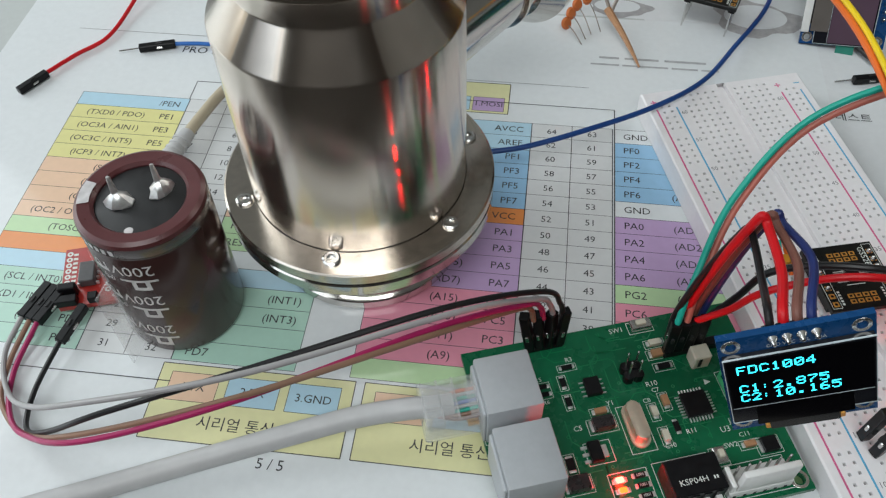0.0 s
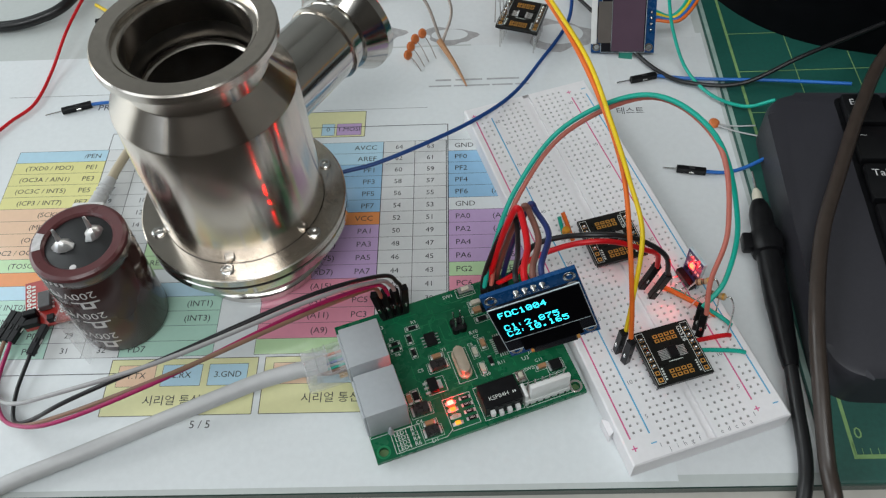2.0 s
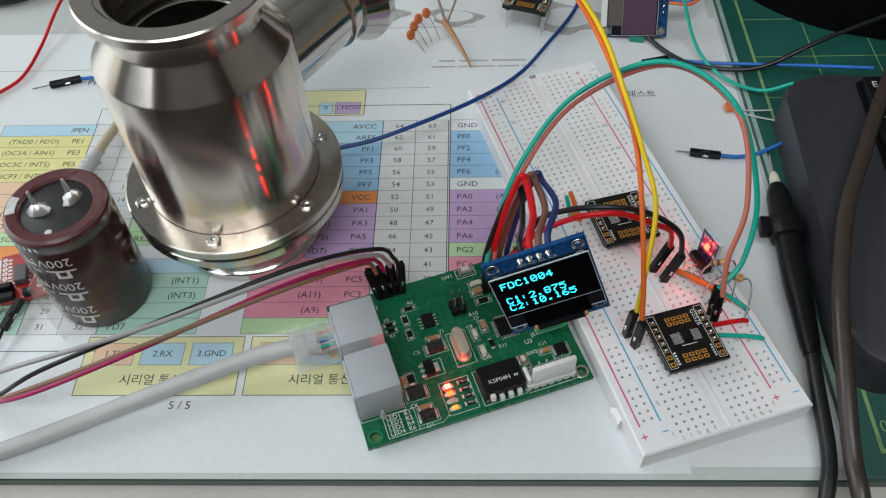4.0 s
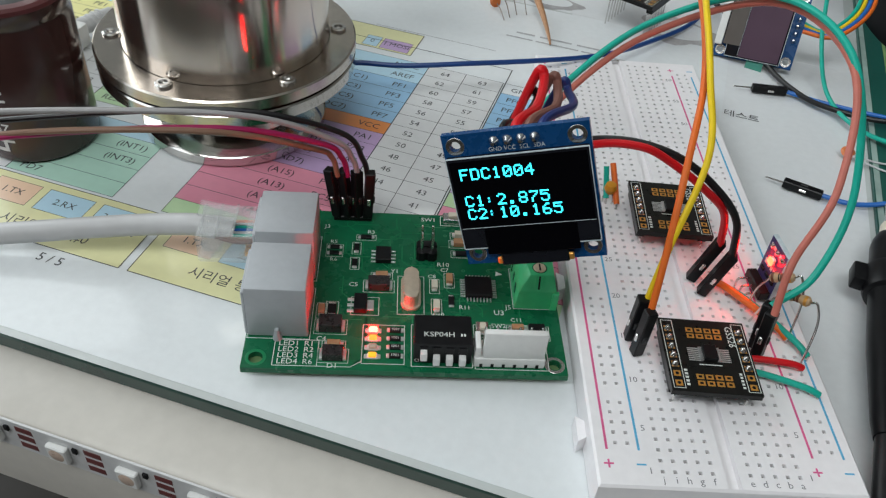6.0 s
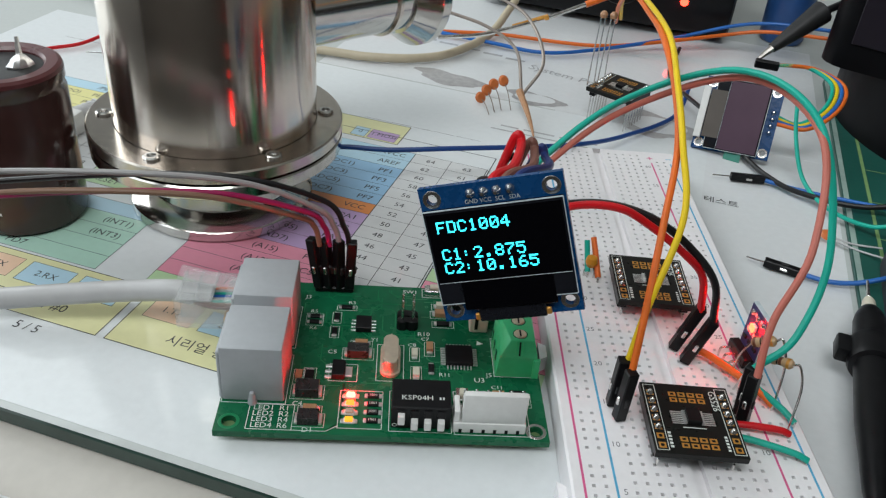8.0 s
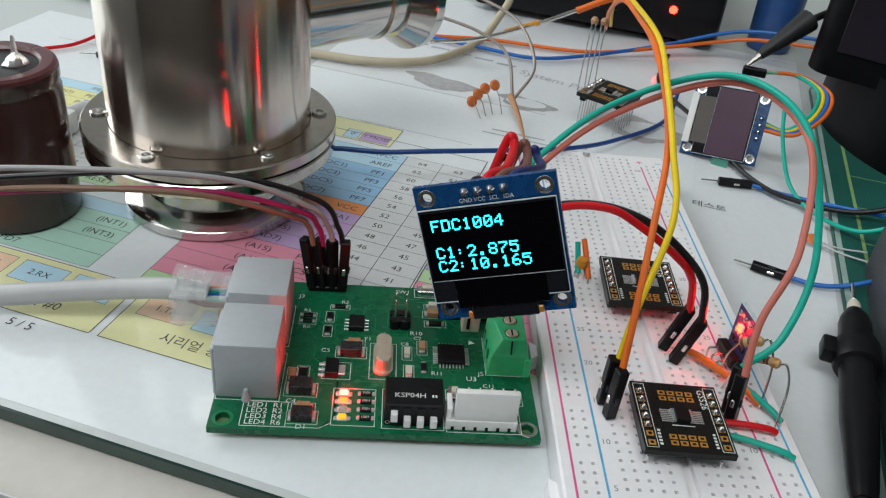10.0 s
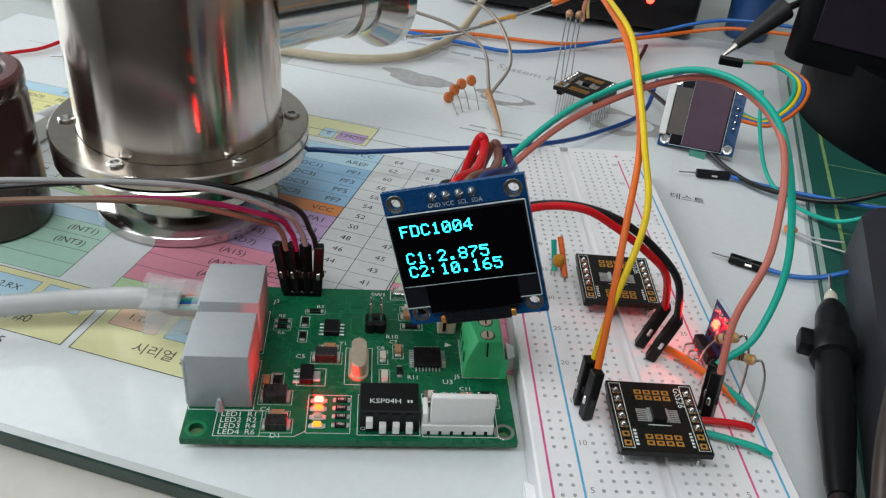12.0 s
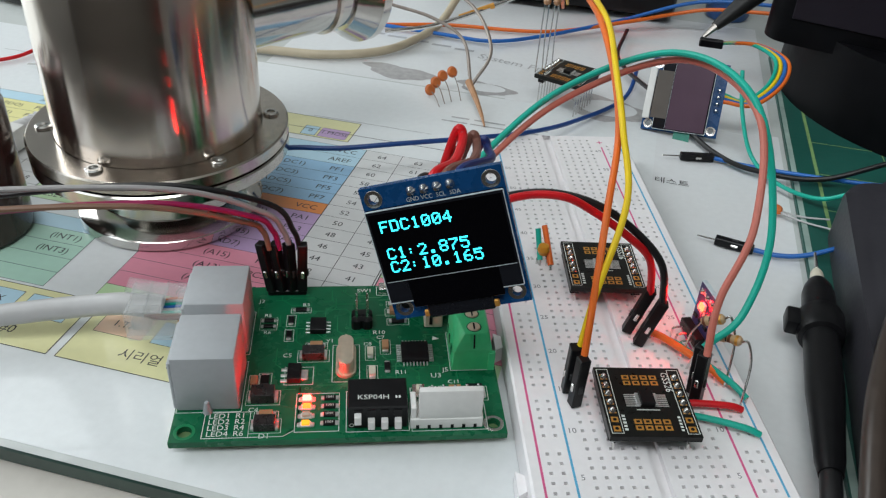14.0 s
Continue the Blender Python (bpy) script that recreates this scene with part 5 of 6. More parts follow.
def breadboard_top():
    """The top skin with square sunk holes, and the hole floors darkened as painted shade."""
    verts, faces, floors_v, floors = [], [], [], []

    def quad(v, f, *ps):
        f.append(tuple(range(len(v), len(v) + 4)))
        v.extend(tuple(c * MM for c in p) for p in ps)

    def flat(x0, x1, y0, y1, z=BBT):
        if x1 - x0 > 1e-6 and y1 - y0 > 1e-6:
            quad(verts, faces, (x0, y0, z), (x1, y0, z), (x1, y1, z), (x0, y1, z))

    def hole(x, y):
        h, o, d = 0.40, P / 2, BBT - 0.8
        flat(x - o, x + o, y - o, y - h)
        flat(x - o, x + o, y + h, y + o)
        flat(x - o, x - h, y - h, y + h)
        flat(x + h, x + o, y - h, y + h)
        c = [(x - h, y - h), (x + h, y - h), (x + h, y + h), (x - h, y + h)]
        for a, b in zip(c, c[1:] + c[:1]):
            quad(verts, faces, (*a, BBT), (*a, d), (*b, d), (*b, BBT))
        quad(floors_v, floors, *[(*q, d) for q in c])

    e = 0.5
    y_first = (BBL - 62 * P) / 2
    rows = [y_first + P * k for k in range(63)]
    rail_rows = [y_first + P * (k + 0.5 + 2 + (k // 5)) for k in range(50)]
    columns = []
    for s in (-1, 1):
        columns += [(CX + s * (3.81 + P * k), rows) for k in range(5)]
        columns += [(CX + s * (20.1 + P * k), rail_rows) for k in range(2)]
    columns.sort()
    x = e
    for cx, ys in columns:
        gap0, gap1 = CX - 1.4, CX + 1.4
        if x < CX < cx:
            flat(x, gap0, e, BBL - e)
            flat(gap0, gap1, e, BBL - e, BBT - 1.6)
            quad(verts, faces, (gap0, e, BBT), (gap0, e, BBT - 1.6), (gap0, BBL - e, BBT - 1.6), (gap0, BBL - e, BBT))
            quad(verts, faces, (gap1, BBL - e, BBT), (gap1, BBL - e, BBT - 1.6), (gap1, e, BBT - 1.6), (gap1, e, BBT))
            x = gap1
        flat(x, cx - P / 2, e, BBL - e)
        y = e
        for hy in ys:
            flat(cx - P / 2, cx + P / 2, y, hy - P / 2)
            hole(cx, hy)
            y = hy + P / 2
        flat(cx - P / 2, cx + P / 2, y, BBL - e)
        x = cx + P / 2
    flat(x, BBW - e, e, BBL - e)
    # chamfer, sides and foot
    a = [(0, 0), (BBW, 0), (BBW, BBL), (0, BBL)]
    b = [(e, e), (BBW - e, e), (BBW - e, BBL - e), (e, BBL - e)]
    for k in range(4):
        j = (k + 1) % 4
        quad(verts, faces, (*a[k], BBT - e), (*a[j], BBT - e), (*b[j], BBT), (*b[k], BBT))
        quad(verts, faces, (*a[k], 0.2), (*a[j], 0.2), (*a[j], BBT - e), (*a[k], BBT - e))
    quad(verts, faces, (0, 0, 0.2), (0, BBL, 0.2), (BBW, BBL, 0.2), (BBW, 0, 0.2))
    out = []
    for name, v, f, ma in (("shell", verts, faces, M_BOARD), ("shaded_hole_floors", floors_v, floors, M_HOLE)):
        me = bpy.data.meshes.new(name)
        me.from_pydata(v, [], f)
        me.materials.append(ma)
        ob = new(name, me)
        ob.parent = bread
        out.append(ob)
    return y_first, rail_rows


Y1, RAIL = breadboard_top()
for y in (14.0, 58.0):
    part("dovetail", prism(bmesh.new(), [(0.05, y), (-1.9, y - 1.2), (-1.9, y + 5.2), (0.05, y + 4)], 0.3, 4.5), M_BOARD, bread)
for y in (40.0, 88.0, 136.0):
    part("dovetail", prism(bmesh.new(), [(BBW - 0.05, y), (BBW + 1.6, y - 0.8), (BBW + 1.6, y + 3.8), (BBW - 0.05, y + 3)], 0.3, 4.5), M_BOARD, bread)
for s, order in ((-1, (M_LINEPINK, M_LINEBLUE)), (1, (M_LINEPINK, M_LINEBLUE))):
    lo, hi = sorted((CX + s * 18.0, CX + s * 24.6))
    for x, ma, sign in ((lo, order[0], "+"), (hi, order[1], "-")):
        part("rail_line", slab(bmesh.new(), x - 0.26, x + 0.26, 8.5, BBL - 8.5, BBT + 0.03), ma, bread, smooth=False)
        b = bmesh.new()
        for y in (5.2, BBL - 5.2):
            slab(b, x - 1.0, x + 1.0, y - 0.2, y + 0.2, BBT + 0.03)
            if sign == "+":
                slab(b, x - 0.2, x + 0.2, y - 1.0, y + 1.0, BBT + 0.035)
        part("sign", b, ma, bread, smooth=False)
bm = bmesh.new()
for k in (1, *range(5, 64, 5)):
    for s in (-1, 1):
        lettering(bm, str(k), 2.1, CX + s * 16.3, Y1 + P * (k - 1), BBT + 0.03, turn=0)
for k, ch in enumerate("jihgf"):
    lettering(bm, ch, 2.2, CX - 3.81 - P * (4 - k), 1.9, BBT + 0.03)
for k, ch in enumerate("edcba"):
    lettering(bm, ch, 2.2, CX + 3.81 + P * k, 1.9, BBT + 0.03)
part("lettering", bm, M_LABEL, bread, "small grey row numbers and column letters", smooth=False)


# ---------------------------------------------------------------- adapter boards
def adapter(w, h, name_text, chip_on=True, reach=0.0):
    """A black adapter board on two pin strips; origin at its near left corner, pins down to z = 0."""
    t = thing("adapter_board", "black adapter board with gold pads, plugged into the breadboard", "adapter board", group="adapter boards")
    z = 4.4
    part("laminate", cube(0, w, 0, h, z, z + 1.6, 0.12), M_BLACKPCB, t)
    silk = bmesh.new()
    gold = []
    for side in (0, 1):
        x = 1.75 if side == 0 else w - 1.75
        part("pin_strip", cube(x - 1.2, x + 1.2, h * 0.12, h * 0.95, z - 2.5, z, 0.2), M_BLACKPLASTIC, t)
        for k in range(7):
            y = 2.1 + 2.54 * k
            part("pin", rod(bmesh.new(), (x, y, -reach), (x, y, z - 2.4), 0.3, 0.3, 6), M_TIN, t)
            pad = part("pad", cube(x - 0.75, x + 0.75, y - 0.75, y + 0.75, z + 1.6, z + 1.66), M_GOLD, t, smooth=False)
            if k >= 2:
                part("solder", lathe(bmesh.new(), [(0.8, 0), (0.7, 0.3), (0.35, 0.9), (0, 1.1)], 12, place(x, y, z + 1.62)), M_TIN, pad)
            else:
                part("hole", lathe(bmesh.new(), [(0, 0.03), (0.42, 0.03)], 12, place(x, y, z + 1.66)), M_CHIP, pad, smooth=False)
        for a, b, c, d in ((x - 1.25, x + 1.25, 0.75, 0.9), (x - 1.25, x + 1.25, h - 0.9, h - 0.75), (x - 1.3, x - 1.15, 0.75, h - 0.75), (x + 1.15, x + 1.3, 0.75, h - 0.75)):
            slab(silk, a, b, c, d, z + 1.63)
    for block in (0, 1):
        for i in range(4):
            for j in range(2):
                x = w / 2 - 3.1 + 2.05 * i
                y = (2.4 if block == 0 else h - 5.0) + 1.75 * j
                pad = part("pad", cube(x - 0.8, x + 0.8, y - 0.65, y + 0.65, z + 1.6, z + 1.65), M_GOLD, t, smooth=False)
                part("hole", slab(bmesh.new(), x - 0.38, x + 0.38, y - 0.3, y + 0.3, z + 1.67), M_CHIP, pad, smooth=False)
    for k in range(7):
        for s in (-1, 1):
            y = h / 2 - 1.65 + 0.55 * k
            part("finger", cube(w / 2 + s * 3.1 - 1.5, w / 2 + s * 3.1 + 1.5, y - 0.16, y + 0.16, z + 1.6, z + 1.66), M_SOLDER, t, smooth=False)
    if chip_on:
        c = part("integrated_circuit", cube(w / 2 - 1.5, w / 2 + 1.5, h / 2 - 2.0, h / 2 + 2.0, z + 1.7, z + 2.9, 0.12), M_CHIP, t)
        for k in range(7):
            for side in (-1, 1):
                part("leg", cube(w / 2 + side * 1.9 - 0.4, w / 2 + side * 1.9 + 0.4, h / 2 - 1.75 + 0.55 * k, h / 2 - 1.55 + 0.55 * k, z + 1.66, z + 2.2, 0.05), M_SOLDER, c)
    slab(silk, w / 2 - 2.6, w / 2 + 2.4, h / 2 - 2.9, h / 2 - 2.65, z + 1.63)
    if name_text:
        lettering(silk, name_text, 2.3, w - 3.9, h - 4.6, z + 1.64, turn=-90)
    for k in range(5):
        slab(silk, 3.4, 4.1, 1.6 + 0.95 * k, 2.2 + 0.95 * k, z + 1.63)
        slab(silk, w - 4.1, w - 3.5, 1.6 + 0.9 * k, 2.15 + 0.9 * k, z + 1.63)
    part("silkscreen", silk, M_SILK, t, "white outlines and letters", smooth=False)
    return t


first = adapter(19.4, 20.6, "GS526")
first.matrix_world = BB_AT @ place(16.9, 19.6, 8.5, -1.5)
second = copy_thing(first, BB_AT @ place(17.9, 69.6, 8.5, -2.5))
third = adapter(19.4, 20.6, "", True, 7.8)
third.matrix_world = place(-35.0, 205.2, 7.9, -19)
for o in (third,):
    tagged(o, "black adapter board lying on its pins on the paper", "adapter board")

# ---------------------------------------------------------------- small things on the breadboard
def stub(label, ma, a, b, z=2.0, r=0.75, group="solid jumper wires"):
    p, q = Vector(bb(*a, 8.5)), Vector(bb(*b, 8.5))
    d = (q - p) / 6
    lift = Vector((0, 0, z))
    w = thing("solid_jumper", label, "wire", place(*p), group)
    back_ = Matrix.Translation(-p * MM)
    t1 = tube(bmesh.new(), [p + lift * 0.7, p + d + lift, p + d * 3 + lift * 1.1, p + d * 5 + lift, q + lift * 0.6], r, 10)
    bmesh.ops.transform(t1, matrix=back_, verts=t1.verts)
    part("insulation", t1, ma, w)
    for s in (p, q):
        t2 = rod(bmesh.new(), s - Vector((0, 0, 0.6)), s + lift * 0.75, 0.3, 0.3, 8)
        bmesh.ops.transform(t2, matrix=back_, verts=t2.verts)
        part("bare_end", t2, M_TIN, w)


stub("short red solid wire on the breadboard", W_RED, (36.8, 33.0), (50.0, 31.4), 2.0, 0.8)
stub("sea-green solid wire on the breadboard", W_GREEN, (36.8, 29.6), (51.4, 24.0), 2.0)
stub("orange solid wire on the breadboard", W_ORANGE, (36.2, 57.2), (49.0, 39.8), 2.4, 0.9)
stub("sea-green solid wire on the breadboard", W_GREEN, (39.6, 54.6), (52.2, 34.6), 2.4)

jumper("yellow wire rising from the breadboard", W_YELLOW, [bb(12.6, 37.4, 20.5), (2.0, 44.6, 33.6), (5.0, 59.5, 48.6), (1.5, 74.0, 58.0), (-2.6, 91.5, 64.8), (-7.7, 119.4, 67.5), (-17.4, 155.3, 65.2), (-24.3, 192.4, 57.6), (-30, 235, 40), (-34, 300, 12)], 0.78,
       [(bb(12.0, 38.6, 8.9), (0.02, -0.06, 1), 14)], group="wires rising from the breadboard")
jumper("orange wire rising from the breadboard", W_ORANGE, [bb(13.0, 33.9, 20.5), (1.8, 43.5, 33.0), (1.2, 58.6, 47.0), (0.6, 76.6, 55.6), (-2.9, 94.1, 62.5), (-8.6, 117.0, 66.6), (-14.6, 144.0, 64.3), (-23.0, 176.7, 60.0), (-31, 235, 38), (-36, 300, 10)], 0.82,
       [(bb(12.8, 34.2, 8.9), (0.02, -0.03, 1), 14)], group="wires rising from the breadboard")

# little sensor board with a lit red led
SENS = place(28.9, 67.9, 8.8, 24)
sensor = thing("sensor_board", "tiny dark blue sensor board with a lit red led", "sensor board", SENS)
part("laminate", cube(-0.6, 0.6, -4.0, 4.6, 0.6, 14.8, 0.1), M_SENSOR, sensor)
part("edge_trim", cube(-0.62, 0.62, -4.12, -4.0, 0.6, 14.8), M_EDGE, sensor, "pale cut edge", smooth=False)
part("edge_trim", cube(-0.62, 0.62, -4.0, 4.6, 14.8, 14.9), M_EDGE, sensor, "pale cut edge", smooth=False)
for k in range(5):
    part("print_mark", cube(-0.66, -0.6, -3.4 + 1.5 * k, -2.5 + 1.5 * k, 7.2, 8.6), M_SILK, sensor, "white printed mark", smooth=False)
    part("print_mark", cube(-0.66, -0.6, -3.2 + 1.5 * k, -2.3 + 1.5 * k, 12.4, 13.4), M_SILK, sensor, "white printed mark", smooth=False)
led = part("indicator_led", cube(-1.5, -0.8, -0.9, 0.9, 9.6, 11.4, 0.2), M_WHITEPLASTIC, sensor)
part("lens", cube(-2.1, -1.5, -0.9, 0.9, 9.6, 11.4, 0.2, 2), M_LEDRED, led, "lit red lens")
part("pin_header", cube(-3.3, -0.8, -3.9, 4.9, 1.0, 3.5, 0.2), M_BLACKPLASTIC, sensor)
for k in range(3):
    y = -2.6 + 2.6 * k
    part("pin", tube(bmesh.new(), [(-3.2, y, 2.3), (-5.6, y, 2.3), (-6.2, y, 1.7), (-6.2, y, -0.6)], 0.3, 8, 5), M_TIN, sensor)
    part("chip_resistor", cube(-1.3, -0.8, y - 0.8, y + 0.8, 5.4, 6.4, 0.1), M_CHIP, sensor)
    part("solder", lathe(bmesh.new(), [(0.7, 0), (0.5, 0.5), (0, 0.7)], 10, place(-0.8, y, 13.0, 0, 0, -90)), M_TIN, sensor)


def resistor(label, a, b, c, d, group="resistors on the breadboard"):
    """Leads a to b and c to d, with the body between b and c."""
    w = thing("resistor", label, "resistor", place(*a), group)
    m = Matrix.Translation(-Vector(a) * MM)

    def at(bm):
        bmesh.ops.transform(bm, matrix=m, verts=bm.verts)
        return bm

    bv, cv = Vector(b), Vector(c)
    ax = (cv - bv).normalized()
    part("lead", at(tube(bmesh.new(), [a, ((a[0] + b[0]) / 2 - 0.6, (a[1] + b[1]) / 2, (a[2] + b[2]) / 2 + 1.5), b], 0.28, 8)), M_TIN, w)
    part("lead", at(tube(bmesh.new(), [c, tuple(cv + ax * 1.6), ((c[0] + d[0]) / 2 + 1.4, (c[1] + d[1]) / 2, (c[2] + d[2]) / 2 + 3.0), d], 0.28, 8)), M_TIN, w)
    n = (cv - bv).length
    mm = Matrix.Translation(bv * MM) @ ax.to_track_quat("Z", "Y").to_matrix().to_4x4()
    body = part("body", at(lathe(bmesh.new(), [(0, 0), (0.8, 0.1), (1.2, 0.7), (1.2, 1.7), (0.95, 2.2), (0.95, n - 2.2), (1.2, n - 1.7), (1.2, n - 0.7), (0.8, n - 0.1), (0, n)], 16, mm)), M_RESIST, w)
    for f, ma in ((0.16, M_BANDBROWN), (0.38, M_BLACKPLASTIC), (0.52, M_BANDBROWN), (0.84, M_GOLD)):
        r = 1.23 if f < 0.3 or f > 0.7 else 0.98
        part("band", at(lathe(bmesh.new(), [(r - 0.05, f * n - 0.35), (r, f * n - 0.3), (r, f * n + 0.3), (r - 0.05, f * n + 0.35)], 16, mm)), ma, body)


resistor("tan banded resistor on bent wire leads", bb(42.0, 46.0, 8.4), bb(45.2, 42.4, 22.0), bb(48.9, 38.4, 23.5), bb(50.4, 33.2, 8.4))
resistor("tan banded resistor on bent wire leads", bb(42.2, 50.0, 8.4), bb(43.6, 48.4, 21.0), bb(47.4, 45.6, 24.0), bb(49.6, 40.5, 8.4))

# yellow bead capacitor with two cut wires
bead = thing("bead_capacitor", "yellow bead capacitor between two cut wires", "capacitor", place(*bb(14.0, 88.5, 8.5)))
part("bead", lathe(bmesh.new(), [(0, 2.6), (1.2, 2.9), (1.7, 4.2), (1.4, 5.6), (0, 6.2)], 16), wire_colour("ochre", (0.55, 0.24, 0.02)), bead)
for dx in (-1.3, 1.3):
    part("lead", tube(bmesh.new(), [(dx, -1.2, -0.4), (dx, -0.8, 1.5), (dx * 0.5, 0, 3.2)], 0.27, 8), M_TIN, bead)
jumper("short sea-green cut wire on the breadboard", W_GREEN, [bb(13.2, 87.5, 10.0), bb(13.0, 90.0, 13.0), bb(12.6, 92.5, 17.0)], 0.75, pins=[(bb(13.3, 87.0, 8.0), bb(13.2, 87.5, 10.4))], name="cut_wire")
jumper("short orange cut wire on the breadboard", W_ORANGE, [bb(16.0, 86.0, 9.4), bb(15.4, 90.0, 13.0), bb(14.6, 94.0, 17.0)], 0.8, pins=[(bb(16.0, 85.6, 8.0), bb(16.0, 86.2, 9.8))], name="cut_wire")

# ---------------------------------------------------------------- loose leads round the board
jumper("dark blue wire running from the steel fitting across the paper", W_BLUE, [(-104, 118, 12.4), (-98.4, 120.8, 12.6), (-85.5, 124.9, 12.6), (-67.6, 133.3, 13.3), (-46.9, 146.7, 12.4), (-29.6, 165.0, 8.9), (-15.8, 190.8, 3.7), (0.4, 222.4, 1.8), (4, 250, 6)], 0.85)
jumper("blue jumper lead with a bare pin, lying on the paper", W_BRIGHTBLUE, [(46.0, 125.4, 1.6), (54, 124.6, 1.6), (62, 126, 2.6), (72, 129, 6)], 0.75, [((46.6, 125.3, 1.6), (-10.2, 1.9, 0.05), 11.5)], [((36.0, 127.2, 1.6), (30.0, 128.4, 1.4))])
jumper("blue jumper lead with a bare pin, lying by the display", W_BRIGHTBLUE, [(34.5, 182.4, 1.6), (46, 180, 1.8), (62, 177, 3), (84, 172, 6), (110, 160, 14)], 0.75, [((35.4, 182.6, 1.6), (-11, -2.6, 0), 12)], [((24.0, 180.0, 1.6), (17.4, 178.6, 1.4))])
jumper("black lead curving over the cutting mat", W_BLACK, [(20, 214, 4), (27, 199, 2.4), (36, 185, 2.2), (48, 176, 2.6), (70, 172, 5), (95, 178, 14), (130, 190, 20)], 0.95)
jumper("sea-green lead hanging from the display header", W_GREEN, [(40.5, 207, 26), (43, 198, 14), (48, 184, 4), (56, 168, 3), (68, 158, 5), (78, 154, 12)], 0.75)
jumper("red jumper wire with a black plug on the paper", W_RED, [(-257.6, 154.6, 1.7), (-251, 166, 1.4), (-243, 177, 1.6), (-240, 196, 3), (-237, 222, 8), (-232, 262, 10)], 0.75, [((-257.2, 155.0, 1.6), (-5.4, -9.4, 0), 12)])
jumper("blue jumper wire with a black plug and bare pin", W_BRIGHTBLUE, [(-217.5, 175.4, 1.6), (-206, 176.5, 1.6), (-190, 175, 1.8), (-160, 168, 2.2)], 0.75, [((-216.6, 175.6, 1.6), (-13, -4.2, 0), 13)], [((-229.4, 171.6, 1.6), (-236, 169.6, 1.4))])
jumper("yellow wire lying behind the steel fitting", W_YELLOW, [(-232, 246, 2), (-216, 234, 2), (-196, 222, 1.6), (-170, 215, 1.5)], 0.85, [((-217, 234.4, 1.8), (-14, -2, 0), 12)])
# thick black cable and cream cables at the back
solo("black_cable", tube(bmesh.new(), [(-330, 246, 4), (-301, 234, 3.2), (-276, 230, 3.2), (-258, 234, 3.6), (-244, 246, 5), (-238, 280, 6)], 2.6, 12), M_CABLEBLACK, "thick black cable lying on the desk", "cable")
usb = thing("white_lead", "off-white cable with a ribbed strain relief", "cable", place(-197.6, 121, 4))
back = Matrix.Translation(-usb.matrix_world.translation)
part("jacket", shifted(tube(bmesh.new(), [(-196.5, 124, 4.2), (-193.9, 136.5, 4), (-190.0, 152, 3), (-181, 166, 2.6), (-166, 175, 2.4), (-146, 176, 2.4), (-128, 168, 2.4)], 1.9, 12), back), M_CABLECREAM, usb)
part("boot", shifted(tube(bmesh.new(), [(-199, 111, 4.6), (-197.6, 119, 4.4), (-195.6, 128, 4.2)], (3.4, 2.3), 12), back), M_CABLEWHITE, usb)
for k in range(4):
    part("rib", shifted(lathe(bmesh.new(), [(2.4, -0.5), (3.1, -0.3), (3.1, 0.3), (2.4, 0.5)], 16, place(-197.9 + 0.45 * k, 117.5 + 2.2 * k, 4.4, 0) @ pose(0, 0, 0, -78, 0, -12)), back), M_CABLEWHITE, usb)
part("plug", shifted(box(bmesh.new(), -206, -193, 96, 113, 0.6, 8.6, 1.2, 2), back), M_WHITEPLASTIC, usb)
solo("cream_cable", tube(bmesh.new(), [(-176, 214, 2.4), (-147, 217, 2.4), (-130, 219.5, 2.4), (-112, 228, 2.4), (-100, 242, 2.4), (-91, 270, 3), (-88, 292, 8), (-86, 308, 16), (-90, 318, 30), (-100, 316, 60)], 1.9, 12), M_CABLECREAM, "cream cable curving behind the steel fitting", "cable")
jumper("orange wire lying across the back of the desk", W_ORANGE, [(-186, 262, 2), (-140, 258, 2), (-110, 268, 2), (-86, 277, 2), (-41, 286, 2), (-5, 303, 6), (16, 314, 9), (34, 316, 13), (62, 312, 16)], 0.9)
jumper("bright blue wire lying across the back of the desk", W_BRIGHTBLUE, [(-180, 270, 2), (-130, 266, 2), (-88, 264, 2), (-63, 264, 2), (-40, 280, 2.4), (-8, 304, 6), (18, 316, 13), (36, 320, 16), (64, 318, 18)], 0.9)
jumper("black wire loop at the back of the desk", W_BLACK, [(-4, 300, 3), (-6, 268, 3), (-1, 248, 4), (8, 228, 6), (14, 214, 8)], 0.9)

# ---------------------------------------------------------------- red breakout board by the capacitor
red = thing("breakout_board", "small red breakout board with black pin headers", "circuit board", place(-206.5, 67.5, 0, 17))
part("laminate", cube(-6.8, 11.5, -8.6, 12.5, 1.8, 3.4, 0.1), M_REDPCB, red)
part("pin_header", cube(-7.4, -1.4, -8.6, -6.0, 3.4, 5.9, 0.2), M_BLACKPLASTIC, red)
part("pin_header", cube(-6.4, -1.6, -5.2, -2.8, 3.4, 7.4, 0.3), M_BLACKPLASTIC, red, "upright black socket strip")
part("pin_header", cube(1.6, 4.2, -8.6, -6.0, 3.4, 5.9, 0.2), M_BLACKPLASTIC, red)
ic = part("integrated_circuit", cube(-1.2, 3.2, -2.6, 4.6, 3.7, 6.6, 0.3), M_GREYCHIP, red, "grey-black chip")
for k in range(4):
    for x in (-2.0, 3.1):
        part("leg", cube(x, x + 0.9, -2.0 + 1.8 * k, -1.4 + 1.8 * k, 3.42, 4.6, 0.08), M_SOLDER, ic)
